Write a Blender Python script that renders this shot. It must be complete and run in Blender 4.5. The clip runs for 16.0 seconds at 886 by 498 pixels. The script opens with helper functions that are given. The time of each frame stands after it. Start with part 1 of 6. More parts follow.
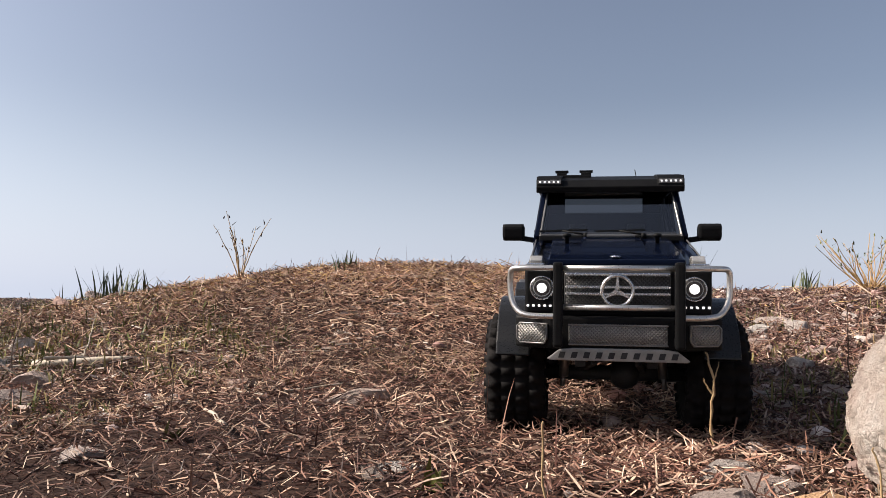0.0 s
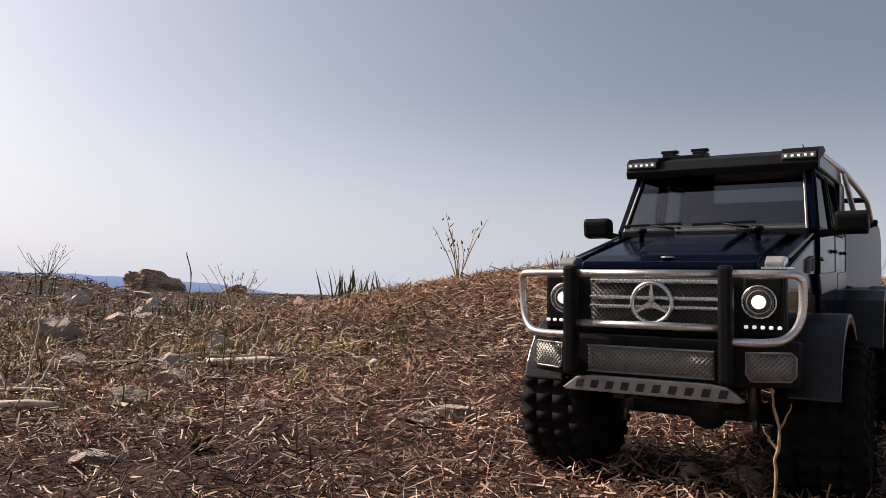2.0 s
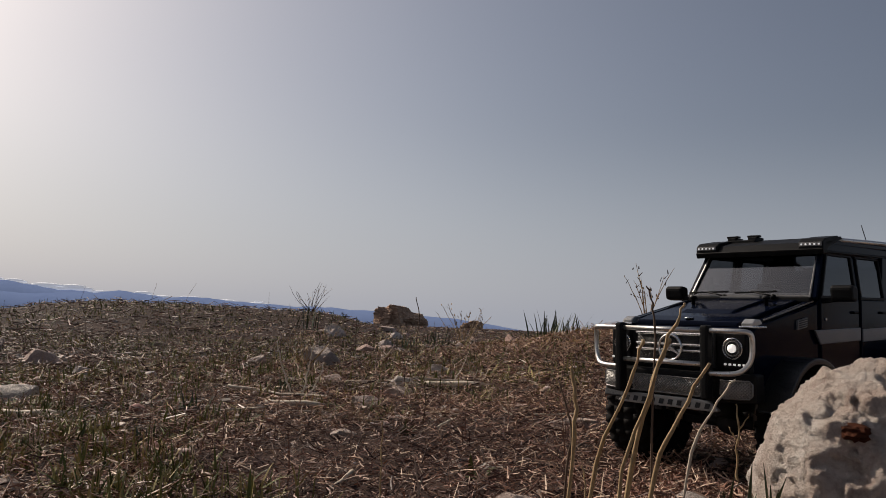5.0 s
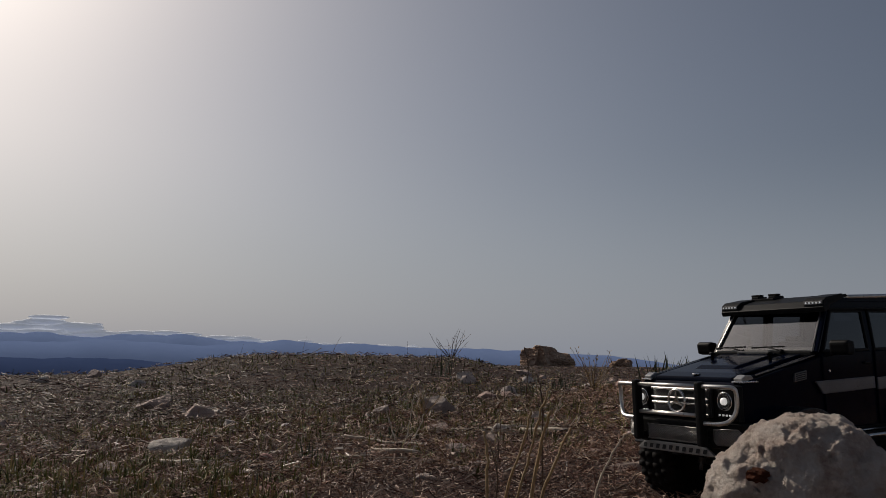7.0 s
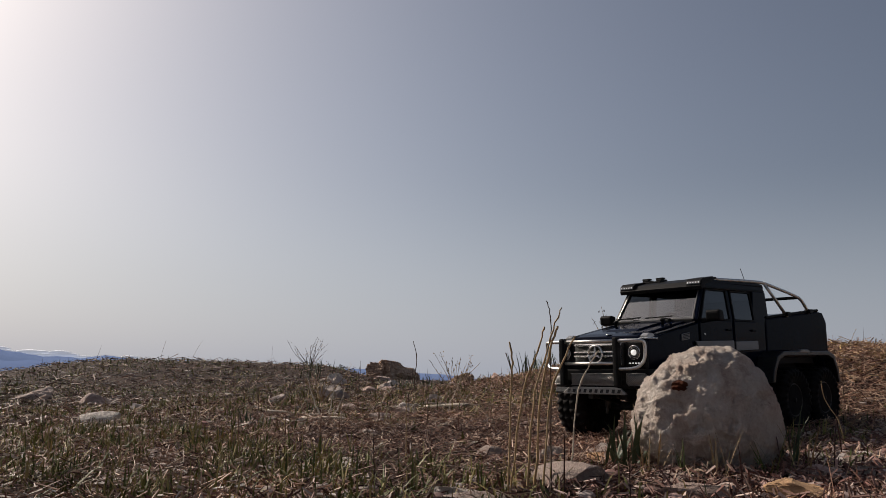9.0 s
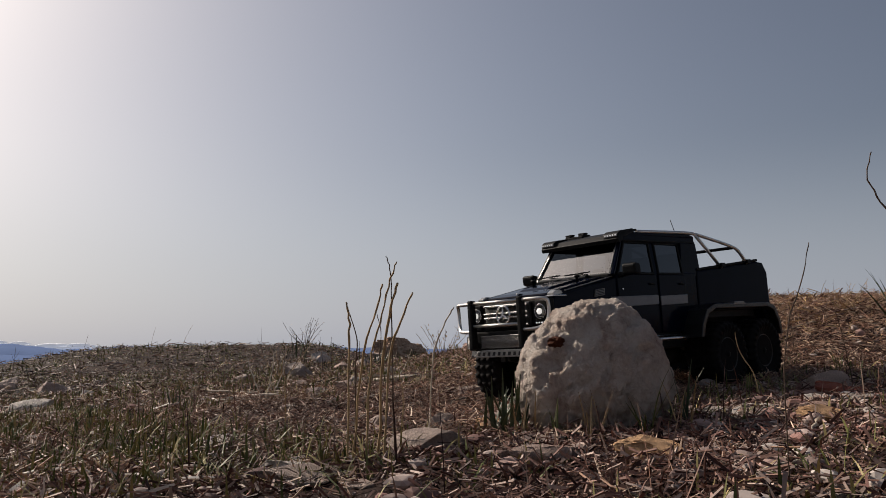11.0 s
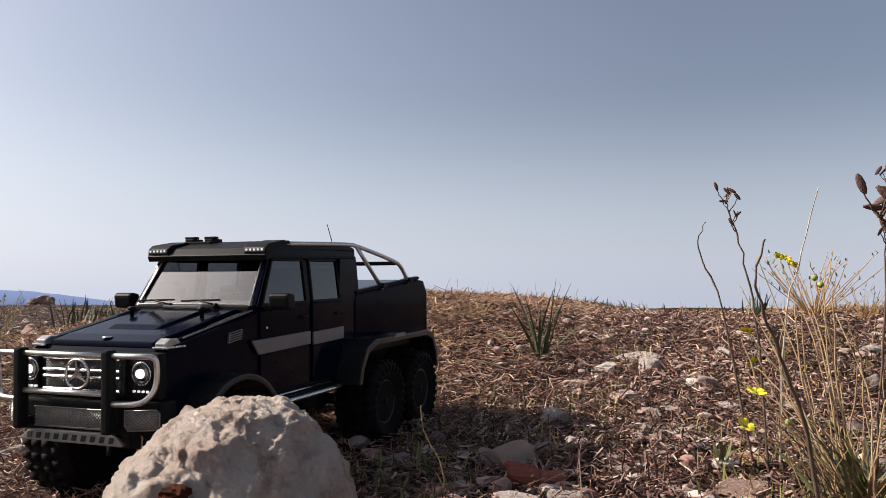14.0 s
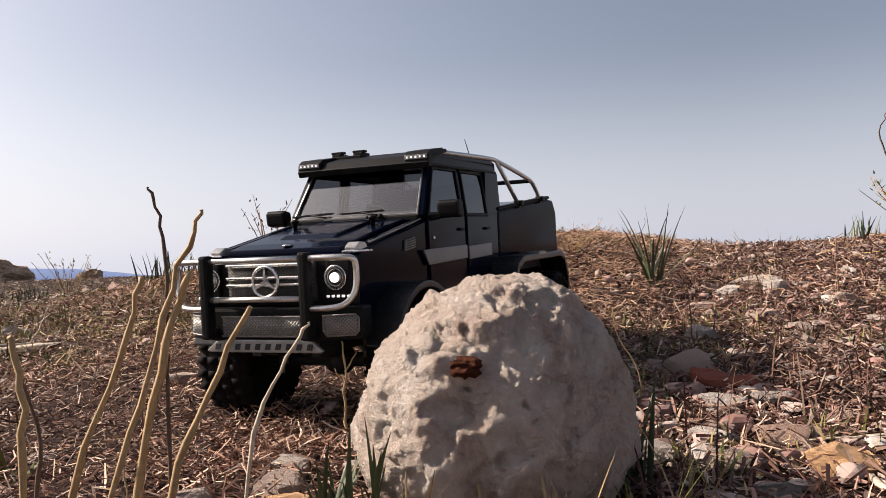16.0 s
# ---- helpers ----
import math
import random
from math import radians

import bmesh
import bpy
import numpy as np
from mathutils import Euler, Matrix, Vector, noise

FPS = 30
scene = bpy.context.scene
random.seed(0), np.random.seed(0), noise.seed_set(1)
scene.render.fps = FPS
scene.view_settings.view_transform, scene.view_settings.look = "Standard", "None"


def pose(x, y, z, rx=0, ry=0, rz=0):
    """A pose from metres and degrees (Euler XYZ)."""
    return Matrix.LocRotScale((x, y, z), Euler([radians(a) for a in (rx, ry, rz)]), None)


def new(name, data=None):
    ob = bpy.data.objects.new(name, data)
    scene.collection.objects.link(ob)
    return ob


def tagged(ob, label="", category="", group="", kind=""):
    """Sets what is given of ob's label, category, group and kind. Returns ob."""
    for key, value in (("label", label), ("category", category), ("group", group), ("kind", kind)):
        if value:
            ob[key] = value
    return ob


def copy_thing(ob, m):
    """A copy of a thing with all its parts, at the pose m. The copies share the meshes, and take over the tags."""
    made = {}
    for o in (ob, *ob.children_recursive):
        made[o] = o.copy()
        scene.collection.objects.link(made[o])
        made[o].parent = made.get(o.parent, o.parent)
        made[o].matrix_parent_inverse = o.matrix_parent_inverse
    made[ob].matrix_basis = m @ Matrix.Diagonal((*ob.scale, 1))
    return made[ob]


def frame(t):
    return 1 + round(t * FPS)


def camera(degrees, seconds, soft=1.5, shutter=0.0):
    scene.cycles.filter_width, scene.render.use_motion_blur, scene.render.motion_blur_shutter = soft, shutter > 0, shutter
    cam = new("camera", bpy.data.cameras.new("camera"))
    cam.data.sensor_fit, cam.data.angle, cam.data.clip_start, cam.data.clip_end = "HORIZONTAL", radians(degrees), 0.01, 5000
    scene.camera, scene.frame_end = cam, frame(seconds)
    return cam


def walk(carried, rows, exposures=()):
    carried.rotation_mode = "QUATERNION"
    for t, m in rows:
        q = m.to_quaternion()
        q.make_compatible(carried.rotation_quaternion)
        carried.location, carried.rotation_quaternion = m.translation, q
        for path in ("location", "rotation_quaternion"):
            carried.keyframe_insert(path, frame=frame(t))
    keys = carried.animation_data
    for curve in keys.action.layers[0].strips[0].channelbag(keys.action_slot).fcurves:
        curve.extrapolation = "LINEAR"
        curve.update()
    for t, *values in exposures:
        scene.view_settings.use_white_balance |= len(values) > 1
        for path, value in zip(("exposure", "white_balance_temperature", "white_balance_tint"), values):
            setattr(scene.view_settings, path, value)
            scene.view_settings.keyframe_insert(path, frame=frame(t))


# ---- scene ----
cam = camera(58.283, 16.0, soft=0.45)
# seconds, place in metres, yaw, pitch and lean in degrees
PATH = [
    (0, -0.0356, -0.7492, 0.1243, 9.71, 3.65, 1.04),
    (0.5, 0.0012, -0.6578, 0.1095, 15.15, 3.29, 0.84),
    (1, 0.0406, -0.5767, 0.1189, 23.74, 3.56, 0.62),
    (1.5, 0.0868, -0.5689, 0.1298, 27.55, 3.43, 0.94),
    (2, 0.1677, -0.5556, 0.1386, 31.98, 3.10, 1.57),
    (2.5, 0.2109, -0.5401, 0.1617, 39.76, 3.38, 1.93),
    (3, 0.1958, -0.5983, 0.1859, 44.82, 5.33, -0.01),
    (3.2, 0.2469, -0.6192, 0.1962, 48.07, 5.66, -1.84),
    (5.3, 0.5423, -0.8593, 0.1506, 49.04, 5.09, 2.77),
    (5.5, 0.5865, -0.9244, 0.1804, 50.59, 4.37, 1.49),
    (6, 0.6570, -0.9294, 0.2090, 60.91, 8.17, 1.40),
    (6.5, 0.6719, -0.8448, 0.1902, 60.98, 9.73, 1.02),
    (7, 0.7351, -0.7829, 0.1879, 59.89, 7.66, 0.68),
    (7.5, 0.6445, -0.8739, 0.1917, 54.53, 9.23, 0.53),
    (8, 0.6471, -1.0002, 0.1376, 44.11, 5.09, 0.44),
    (8.5, 0.7354, -0.9571, 0.0943, 38.16, 6.56, 0.76),
    (9, 0.7990, -1.0543, 0.0951, 48.38, 9.13, 1.04),
    (9.5, 0.9205, -1.3101, 0.0847, 54.63, 6.07, -0.03),
    (9.7, 0.9881, -1.3467, 0.0726, 56.15, 6.34, 0.28),
    (11.8, 0.8039, -0.6518, 0.1132, 45.03, 8.16, -2.24),
    (12, 0.8253, -0.6579, 0.1471, 44.83, 8.29, -2.05),
    (12.5, 0.9072, -0.6439, 0.1478, 45.75, 7.40, 0.52),
    (13, 0.8610, -0.5110, 0.2084, 40.61, 2.56, -2.00),
    (13.5, 0.6516, -0.5625, 0.2232, 25.42, 3.54, 0.99),
    (14, 0.5911, -0.5996, 0.2110, 20.69, 3.47, 0.50),
    (14.5, 0.5327, -0.5765, 0.2125, 19.13, 3.24, -0.07),
    (15, 0.4723, -0.5599, 0.2029, 17.30, 3.19, -0.02),
    (15.5, 0.4551, -0.5715, 0.2018, 19.54, 1.46, -0.77),
    (16, 0.4307, -0.6119, 0.1504, 23.02, 0.77, -1.76),
]
EXPOSURES = [(t, e, k, n) for t, e, k, n in ((0.0, 1.08, 6650, 12.5), (0.5, 1.0, 6800, 13), (1.5, 0.93, 7050, 15), (2.5, 0.62, 7050, 15), (3.0, 0.18, 7150, 15), (5.5, 0.0, 6900, 12), (6.5, -0.7, 6750, 10), (7.0, -0.52, 6700, 11), (7.5, -0.58, 6750, 11), (8.0, -0.08, 6750, 12), (8.5, 0.38, 6600, 12), (9.0, 0.13, 6850, 12.5), (9.5, 0.02, 6900, 12), (12.0, 0.22, 6850, 13), (12.5, 0.3, 6850, 13), (13.0, 0.55, 6850, 13), (13.5, 0.9, 6800, 13), (14.5, 0.97, 6750, 13.5), (15.5, 1.0, 6850, 13), (16.0, 1.1, 7150, 16))]
walk(cam, [(t, pose(x, y, z, 90 + p, 0, a) @ pose(0, 0, 0, 0, 0, r)) for t, x, y, z, a, p, r in PATH], EXPOSURES)

# ---- light ----
SUN_AZ, SUN_EL = 100.0, 37.0   # degrees from +y towards -x, degrees up
sun_dir = Vector((-math.sin(radians(SUN_AZ)) * math.cos(radians(SUN_EL)),
                  math.cos(radians(SUN_AZ)) * math.cos(radians(SUN_EL)), math.sin(radians(SUN_EL))))
world = bpy.data.worlds.new("sky")
scene.world = world
world.use_nodes = True
wn = world.node_tree
sky = wn.nodes.new("ShaderNodeTexSky")
sky.sky_type = "NISHITA"
sky.sun_disc = False
sky.sun_elevation = radians(SUN_EL)
sky.sun_rotation = radians(360 - SUN_AZ)
sky.air_density, sky.dust_density, sky.ozone_density, sky.altitude = 0.9, 3.6, 1.6, 300
# pale blue haze thickening towards the horizon
wtc = wn.nodes.new("ShaderNodeTexCoord")
wsep = wn.nodes.new("ShaderNodeSeparateXYZ")
wn.links.new(wtc.outputs["Generated"], wsep.inputs[0])
wmap = wn.nodes.new("ShaderNodeMapRange")
wmap.interpolation_type = "SMOOTHSTEP"
wmap.inputs[1].default_value, wmap.inputs[2].default_value, wmap.inputs[3].default_value, wmap.inputs[4].default_value = -0.01, 0.26, 0.70, 0.0
wn.links.new(wsep.outputs[2], wmap.inputs[0])
wmix = wn.nodes.new("ShaderNodeMix")
wmix.data_type = "RGBA"
wn.links.new(wmap.outputs[0], wmix.inputs[0])
wsat = wn.nodes.new("ShaderNodeHueSaturation")
wsat.inputs["Saturation"].default_value = 0.80
wn.links.new(sky.outputs[0], wsat.inputs["Color"])
wn.links.new(wsat.outputs[0], wmix.inputs[6])
wmix.inputs[7].default_value = (5.9, 6.65, 8.1, 1)
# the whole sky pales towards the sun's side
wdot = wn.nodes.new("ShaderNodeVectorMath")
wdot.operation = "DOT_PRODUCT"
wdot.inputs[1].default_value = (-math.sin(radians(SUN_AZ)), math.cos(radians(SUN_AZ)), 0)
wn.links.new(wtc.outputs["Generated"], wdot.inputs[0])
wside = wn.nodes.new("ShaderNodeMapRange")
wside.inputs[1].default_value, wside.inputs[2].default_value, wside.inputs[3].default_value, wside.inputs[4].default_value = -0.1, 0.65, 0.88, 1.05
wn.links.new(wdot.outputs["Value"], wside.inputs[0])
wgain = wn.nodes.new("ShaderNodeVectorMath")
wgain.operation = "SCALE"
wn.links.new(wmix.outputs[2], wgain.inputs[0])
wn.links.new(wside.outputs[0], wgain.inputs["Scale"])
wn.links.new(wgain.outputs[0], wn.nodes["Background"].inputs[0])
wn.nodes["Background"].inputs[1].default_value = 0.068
sun = new("sun", bpy.data.lights.new("sun", "SUN"))
sun.data.energy, sun.data.angle, sun.data.color = 3.9, radians(0.6), (1.0, 0.93, 0.84)
sun.matrix_world = Matrix.Translation((-20, -5, 20)) @ sun_dir.to_track_quat("Z", "Y").to_matrix().to_4x4()

# ---- materials ----
def surf(name, cols, scale=60.0, fine=400.0, rough=(0.6, 0.9), metal=0.0, bump=0.3, depth=0.002, pick="noise", spec=0.5, coat=0.0):
    """A surface with colour from a ramp of cols, driven by noise at two scales, by island or by object."""
    m = bpy.data.materials.new(name)
    m.use_nodes = True
    nt = m.node_tree
    nd, ln = nt.nodes, nt.links
    b = nd["Principled BSDF"]
    tc = nd.new("ShaderNodeTexCoord")
    big, small = nd.new("ShaderNodeTexNoise"), nd.new("ShaderNodeTexNoise")
    for n, s, d in ((big, scale, 4), (small, fine, 3)):
        n.inputs["Scale"].default_value, n.inputs["Detail"].default_value = s, d
        ln.new(tc.outputs["Object"], n.inputs["Vector"])
    ramp = nd.new("ShaderNodeValToRGB")
    el = ramp.color_ramp.elements
    while len(el) < len(cols):
        el.new(0.5)
    lo, hi = (0.3, 0.7) if pick == "noise" else (0.0, 1.0)
    for i, c in enumerate(cols):
        el[i].position = lo + (hi - lo) * i / max(1, len(cols) - 1)
        el[i].color = (*c, 1)
    if pick == "noise":
        mixf = nd.new("ShaderNodeMath")
        mixf.operation = "MULTIPLY_ADD"
        mixf.inputs[1].default_value = 0.35
        ln.new(small.outputs[0], mixf.inputs[0])
        half = nd.new("ShaderNodeMath")
        half.operation = "MULTIPLY"
        half.inputs[1].default_value = 0.65
        ln.new(big.outputs[0], half.inputs[0])
        ln.new(half.outputs[0], mixf.inputs[2])
        ln.new(mixf.outputs[0], ramp.inputs[0])
        col = ramp.outputs[0]
    else:
        if pick == "island":
            src = nd.new("ShaderNodeNewGeometry").outputs["Random Per Island"]
        else:
            src = nd.new("ShaderNodeObjectInfo").outputs["Random"]
        ln.new(src, ramp.inputs[0])
        mul = nd.new("ShaderNodeMix")
        mul.data_type, mul.blend_type = "RGBA", "MULTIPLY"
        mul.inputs[0].default_value = 1.0
        mr = nd.new("ShaderNodeMapRange")
        mr.inputs[1].default_value, mr.inputs[2].default_value, mr.inputs[3].default_value, mr.inputs[4].default_value = 0.3, 0.7, 0.65, 1.2
        ln.new(big.outputs[0], mr.inputs[0])
        ln.new(ramp.outputs[0], mul.inputs[6])
        ln.new(mr.outputs[0], mul.inputs[7])
        col = mul.outputs[2]
    ln.new(col, b.inputs["Base Color"])
    rr = nd.new("ShaderNodeMapRange")
    rr.inputs[1].default_value, rr.inputs[2].default_value, rr.inputs[3].default_value, rr.inputs[4].default_value = 0.3, 0.7, rough[0], rough[1]
    ln.new(small.outputs[0], rr.inputs[0])
    ln.new(rr.outputs[0], b.inputs["Roughness"])
    b.inputs["Metallic"].default_value = metal
    b.inputs["Specular IOR Level"].default_value = spec
    b.inputs["Coat Weight"].default_value = coat
    b.inputs["Coat Roughness"].default_value = 0.08
    if bump:
        bp = nd.new("ShaderNodeBump")
        bp.inputs["Strength"].default_value, bp.inputs["Distance"].default_value = bump, depth
        ln.new(small.outputs[0], bp.inputs["Height"])
        ln.new(bp.outputs[0], b.inputs["Normal"])
    return m


def lamp_mat(name, col, strength):
    m = surf(name, [(0.8, 0.8, 0.8), (0.9, 0.9, 0.9)], rough=(0.1, 0.2), bump=0)
    b = m.node_tree.nodes["Principled BSDF"]
    b.inputs["Emission Color"].default_value = (*col, 1)
    b.inputs["Emission Strength"].default_value = strength
    return m


# the blue in this black stands in for sky reflected on the body
M_PAINT = surf("black_paint", [(0.0017, 0.0029, 0.0082), (0.0031, 0.0052, 0.0135)], 25, 700, (0.07, 0.16), 0.0, 0.02, 0.0004, spec=0.045, coat=0.0)
M_PLASTIC = surf("satin_black_plastic", [(0.004, 0.004, 0.0042), (0.009, 0.009, 0.0092)], 60, 1500, (0.4, 0.6), 0, 0.1, 0.0003, spec=0.10)
M_DARK = surf("dark_interior", [(0.006, 0.006, 0.0065), (0.014, 0.014, 0.015)], 60, 900, (0.6, 0.85), 0, 0.1, 0.0005)
M_RUBBER = surf("dusty_rubber", [(0.003, 0.0028, 0.003), (0.014, 0.012, 0.0115)], 45, 900, (0.7, 0.95), 0, 0.3, 0.0008, spec=0.1)
M_CHROME = surf("worn_chrome", [(0.55, 0.54, 0.52), (0.75, 0.74, 0.72)], 60, 900, (0.16, 0.3), 1.0, 0.0, 0.0003)
M_BAR = surf("silver_tube", [(0.5, 0.48, 0.45), (0.68, 0.66, 0.63)], 70, 900, (0.26, 0.4), 0.9, 0.0, 0.0003)
M_MESH = surf("grey_mesh", [(0.2, 0.19, 0.18), (0.34, 0.33, 0.31)], 80, 900, (0.4, 0.6), 0.7, 0.1, 0.0003)
M_GREYBACK = surf("pale_mesh_backing", [(0.14, 0.135, 0.13), (0.2, 0.195, 0.185)], 80, 900, (0.5, 0.7), 0.2, 0.1, 0.0003)
M_MESHBACK = surf("mesh_backing", [(0.012, 0.012, 0.012), (0.03, 0.029, 0.028)], 80, 900, (0.5, 0.7), 0.0, 0.1, 0.0003)
M_GRILLE = surf("grille_wire", [(0.06, 0.06, 0.06), (0.1, 0.098, 0.095)], 80, 900, (0.35, 0.5), 0.5, 0.0, 0.0003)
M_GREYPLATE = surf("grey_metal_plate", [(0.14, 0.135, 0.13), (0.25, 0.24, 0.23)], 70, 900, (0.3, 0.5), 0.8, 0.15, 0.0003)
M_STRIP = surf("grey_side_strip", [(0.11, 0.112, 0.12), (0.16, 0.162, 0.17)], 30, 900, (0.26, 0.4), 0.3, 0.05, 0.0003)
M_LENS = surf("clear_lens", [(0.2, 0.195, 0.185), (0.42, 0.41, 0.39)], 60, 600, (0.08, 0.2), 0.3, 0.1, 0.0003, coat=0.8)
M_HEAD = lamp_mat("lit_headlamp", (1.0, 0.98, 0.95), 0.55)
M_LED = lamp_mat("led_chip", (0.95, 0.97, 1.0), 0.25)
M_BOWL = surf("smoked_reflector", [(0.05, 0.05, 0.052), (0.12, 0.118, 0.115)], 60, 600, (0.1, 0.25), 0.7, 0.0, 0.0003, coat=0.6)
M_FLARE = surf("dull_black_flare", [(0.008, 0.008, 0.0085), (0.017, 0.017, 0.017)], 40, 900, (0.24, 0.38), 0.0, 0.05, 0.0003, spec=0.35)

M_GLASS = bpy.data.materials.new("tinted_glass")
M_GLASS.use_nodes = True
_n = M_GLASS.node_tree
_g = _n.nodes.new("ShaderNodeBsdfGlossy")
_g.inputs["Roughness"].default_value = 0.03
_t = _n.nodes.new("ShaderNodeBsdfTransparent")
_t.inputs[0].default_value = (0.85, 0.86, 0.85, 1)
_w = _n.nodes.new("ShaderNodeLayerWeight")
_w.inputs["Blend"].default_value = 0.5
_f = _n.nodes.new("ShaderNodeMapRange")
_f.inputs[1].default_value, _f.inputs[2].default_value, _f.inputs[3].default_value, _f.inputs[4].default_value = 0.15, 0.95, 0.12, 0.58
_n.links.new(_w.outputs["Facing"], _f.inputs[0])
_x = _n.nodes.new("ShaderNodeMixShader")
_n.links.new(_f.outputs[0], _x.inputs[0])
_n.links.new(_t.outputs[0], _x.inputs[1])
_n.links.new(_g.outputs[0], _x.inputs[2])
_n.links.new(_x.outputs[0], _n.nodes["Material Output"].inputs[0])

M_TINT = M_GLASS.copy()
M_TINT.name = "dark_side_glass"
M_TINT.node_tree.nodes["Map Range"].inputs[3].default_value, M_TINT.node_tree.nodes["Map Range"].inputs[4].default_value = 0.03, 0.30
M_TINT.node_tree.nodes["Transparent BSDF"].inputs[0].default_value = (0.10, 0.107, 0.12, 1)

M_SOIL = surf("dry_soil", [(0.014, 0.008, 0.0065), (0.032, 0.017, 0.013), (0.07, 0.042, 0.032)], 9, 130, (0.85, 1.0), 0, 0.8, 0.006, spec=0.1)
M_STRAW = surf("dry_straw", [(0.030, 0.0125, 0.0095), (0.11, 0.046, 0.033), (0.31, 0.165, 0.112), (0.055, 0.022, 0.017), (0.70, 0.51, 0.37), (0.145, 0.063, 0.048), (0.49, 0.31, 0.215)], 3, 300, (0.5, 0.8), 0, 0, pick="island", spec=0.35)
M_BRIGHT = surf("pale_straw", [(0.23, 0.11, 0.075), (0.46, 0.28, 0.185), (0.08, 0.032, 0.026), (0.66, 0.48, 0.33), (0.32, 0.17, 0.12)], 3, 300, (0.5, 0.8), 0, 0, pick="island", spec=0.3)
M_CHAFF = surf("reddish_chaff", [(0.21, 0.105, 0.083), (0.050, 0.022, 0.018), (0.58, 0.445, 0.375), (0.10, 0.045, 0.036), (0.37, 0.225, 0.18), (0.032, 0.014, 0.012), (0.16, 0.075, 0.06)], 3, 300, (0.6, 0.85), 0, 0, pick="island", spec=0.25)
M_FLECK = surf("bleached_stalk_bits", [(0.020, 0.009, 0.007), (0.05, 0.021, 0.016), (0.58, 0.46, 0.36), (0.028, 0.012, 0.010), (0.12, 0.055, 0.042), (0.76, 0.66, 0.56), (0.025, 0.011, 0.009)], 3, 300, (0.5, 0.8), 0, 0, pick="island", spec=0.3)
M_CHIP = surf("bleached_chips", [(0.42, 0.33, 0.27), (0.74, 0.67, 0.59), (0.22, 0.15, 0.12), (0.60, 0.52, 0.44)], 40, 300, (0.6, 0.9), 0, 0.2, 0.001, pick="island", spec=0.25)
M_GOLD = surf("golden_grass", [(0.38, 0.22, 0.08), (0.62, 0.42, 0.18), (0.30, 0.15, 0.06), (0.74, 0.56, 0.31)], 3, 300, (0.5, 0.8), 0, 0, pick="island", spec=0.3)
M_GREEN = surf("green_grass", [(0.05, 0.062, 0.015), (0.12, 0.135, 0.034), (0.24, 0.21, 0.07), (0.42, 0.31, 0.13)], 3, 300, (0.5, 0.8), 0, 0, pick="island", spec=0.3)
M_OLIVE = surf("olive_tuft", [(0.04, 0.045, 0.012), (0.10, 0.105, 0.026), (0.19, 0.165, 0.05), (0.34, 0.26, 0.10)], 3, 300, (0.5, 0.8), 0, 0, pick="island", spec=0.3)
M_IRIS = surf("blue_green_leaf", [(0.045, 0.06, 0.03), (0.075, 0.095, 0.045), (0.13, 0.14, 0.07)], 12, 300, (0.4, 0.65), 0, 0, pick="island", spec=0.4)
M_STEM = surf("dry_tan_stem", [(0.22, 0.135, 0.065), (0.36, 0.25, 0.13), (0.15, 0.085, 0.05)], 40, 500, (0.55, 0.8), 0, 0.2, 0.0005, spec=0.3)
M_DKSTEM = surf("dark_dry_stem", [(0.05, 0.035, 0.028), (0.1, 0.065, 0.045), (0.16, 0.11, 0.08)], 40, 500, (0.6, 0.85), 0, 0.2, 0.0005, spec=0.25)
M_PALEWOOD = surf("bleached_wood", [(0.34, 0.28, 0.21), (0.5, 0.43, 0.34), (0.24, 0.18, 0.13)], 50, 600, (0.6, 0.9), 0, 0.4, 0.001, spec=0.2)
M_YELLOW = surf("yellow_petal", [(0.62, 0.5, 0.02), (0.8, 0.68, 0.04)], 60, 600, (0.5, 0.7), 0, 0.1, 0.0003)
M_BUD = surf("green_bud", [(0.2, 0.24, 0.05), (0.36, 0.38, 0.1)], 80, 600, (0.5, 0.7), 0, 0.1, 0.0003)
M_PODS = surf("brown_seed_pod", [(0.04, 0.022, 0.02), (0.13, 0.06, 0.045)], 80, 600, (0.6, 0.8), 0, 0.1, 0.0005)
M_LEAF = surf("olive_leaf", [(0.07, 0.075, 0.03), (0.13, 0.13, 0.05)], 40, 400, (0.5, 0.7), 0, 0.1, 0.0005)
M_BOULDER = surf("pale_limestone", [(0.27, 0.165, 0.13), (0.48, 0.36, 0.30), (0.66, 0.555, 0.48), (0.76, 0.68, 0.61), (0.82, 0.775, 0.73)], 2.6, 15, (0.75, 0.95), 0, 1.0, 0.011, spec=0.2)
_n = M_BOULDER.node_tree
for _k, (_s, _d, _r) in enumerate(((2.6, 9, 0.66), (24, 9, 0.74))):
    _q = [x for x in _n.nodes if x.type == "TEX_NOISE"][_k]
    _q.inputs["Scale"].default_value, _q.inputs["Detail"].default_value, _q.inputs["Roughness"].default_value, _q.inputs["Distortion"].default_value = _s, _d, _r, 0.5
M_STONE = surf("field_stone", [(0.36, 0.27, 0.235), (0.58, 0.48, 0.42), (0.46, 0.30, 0.245), (0.70, 0.63, 0.57), (0.42, 0.33, 0.29), (0.60, 0.46, 0.39)], 22, 160, (0.75, 0.95), 0, 0.9, 0.004, pick="object", spec=0.2)
M_PEBBLE = surf("pebbles", [(0.18, 0.11, 0.10), (0.44, 0.34, 0.30), (0.30, 0.15, 0.125), (0.60, 0.53, 0.48), (0.15, 0.09, 0.08), (0.50, 0.42, 0.37)], 30, 300, (0.75, 0.95), 0, 0.2, 0.001, pick="island", spec=0.2)
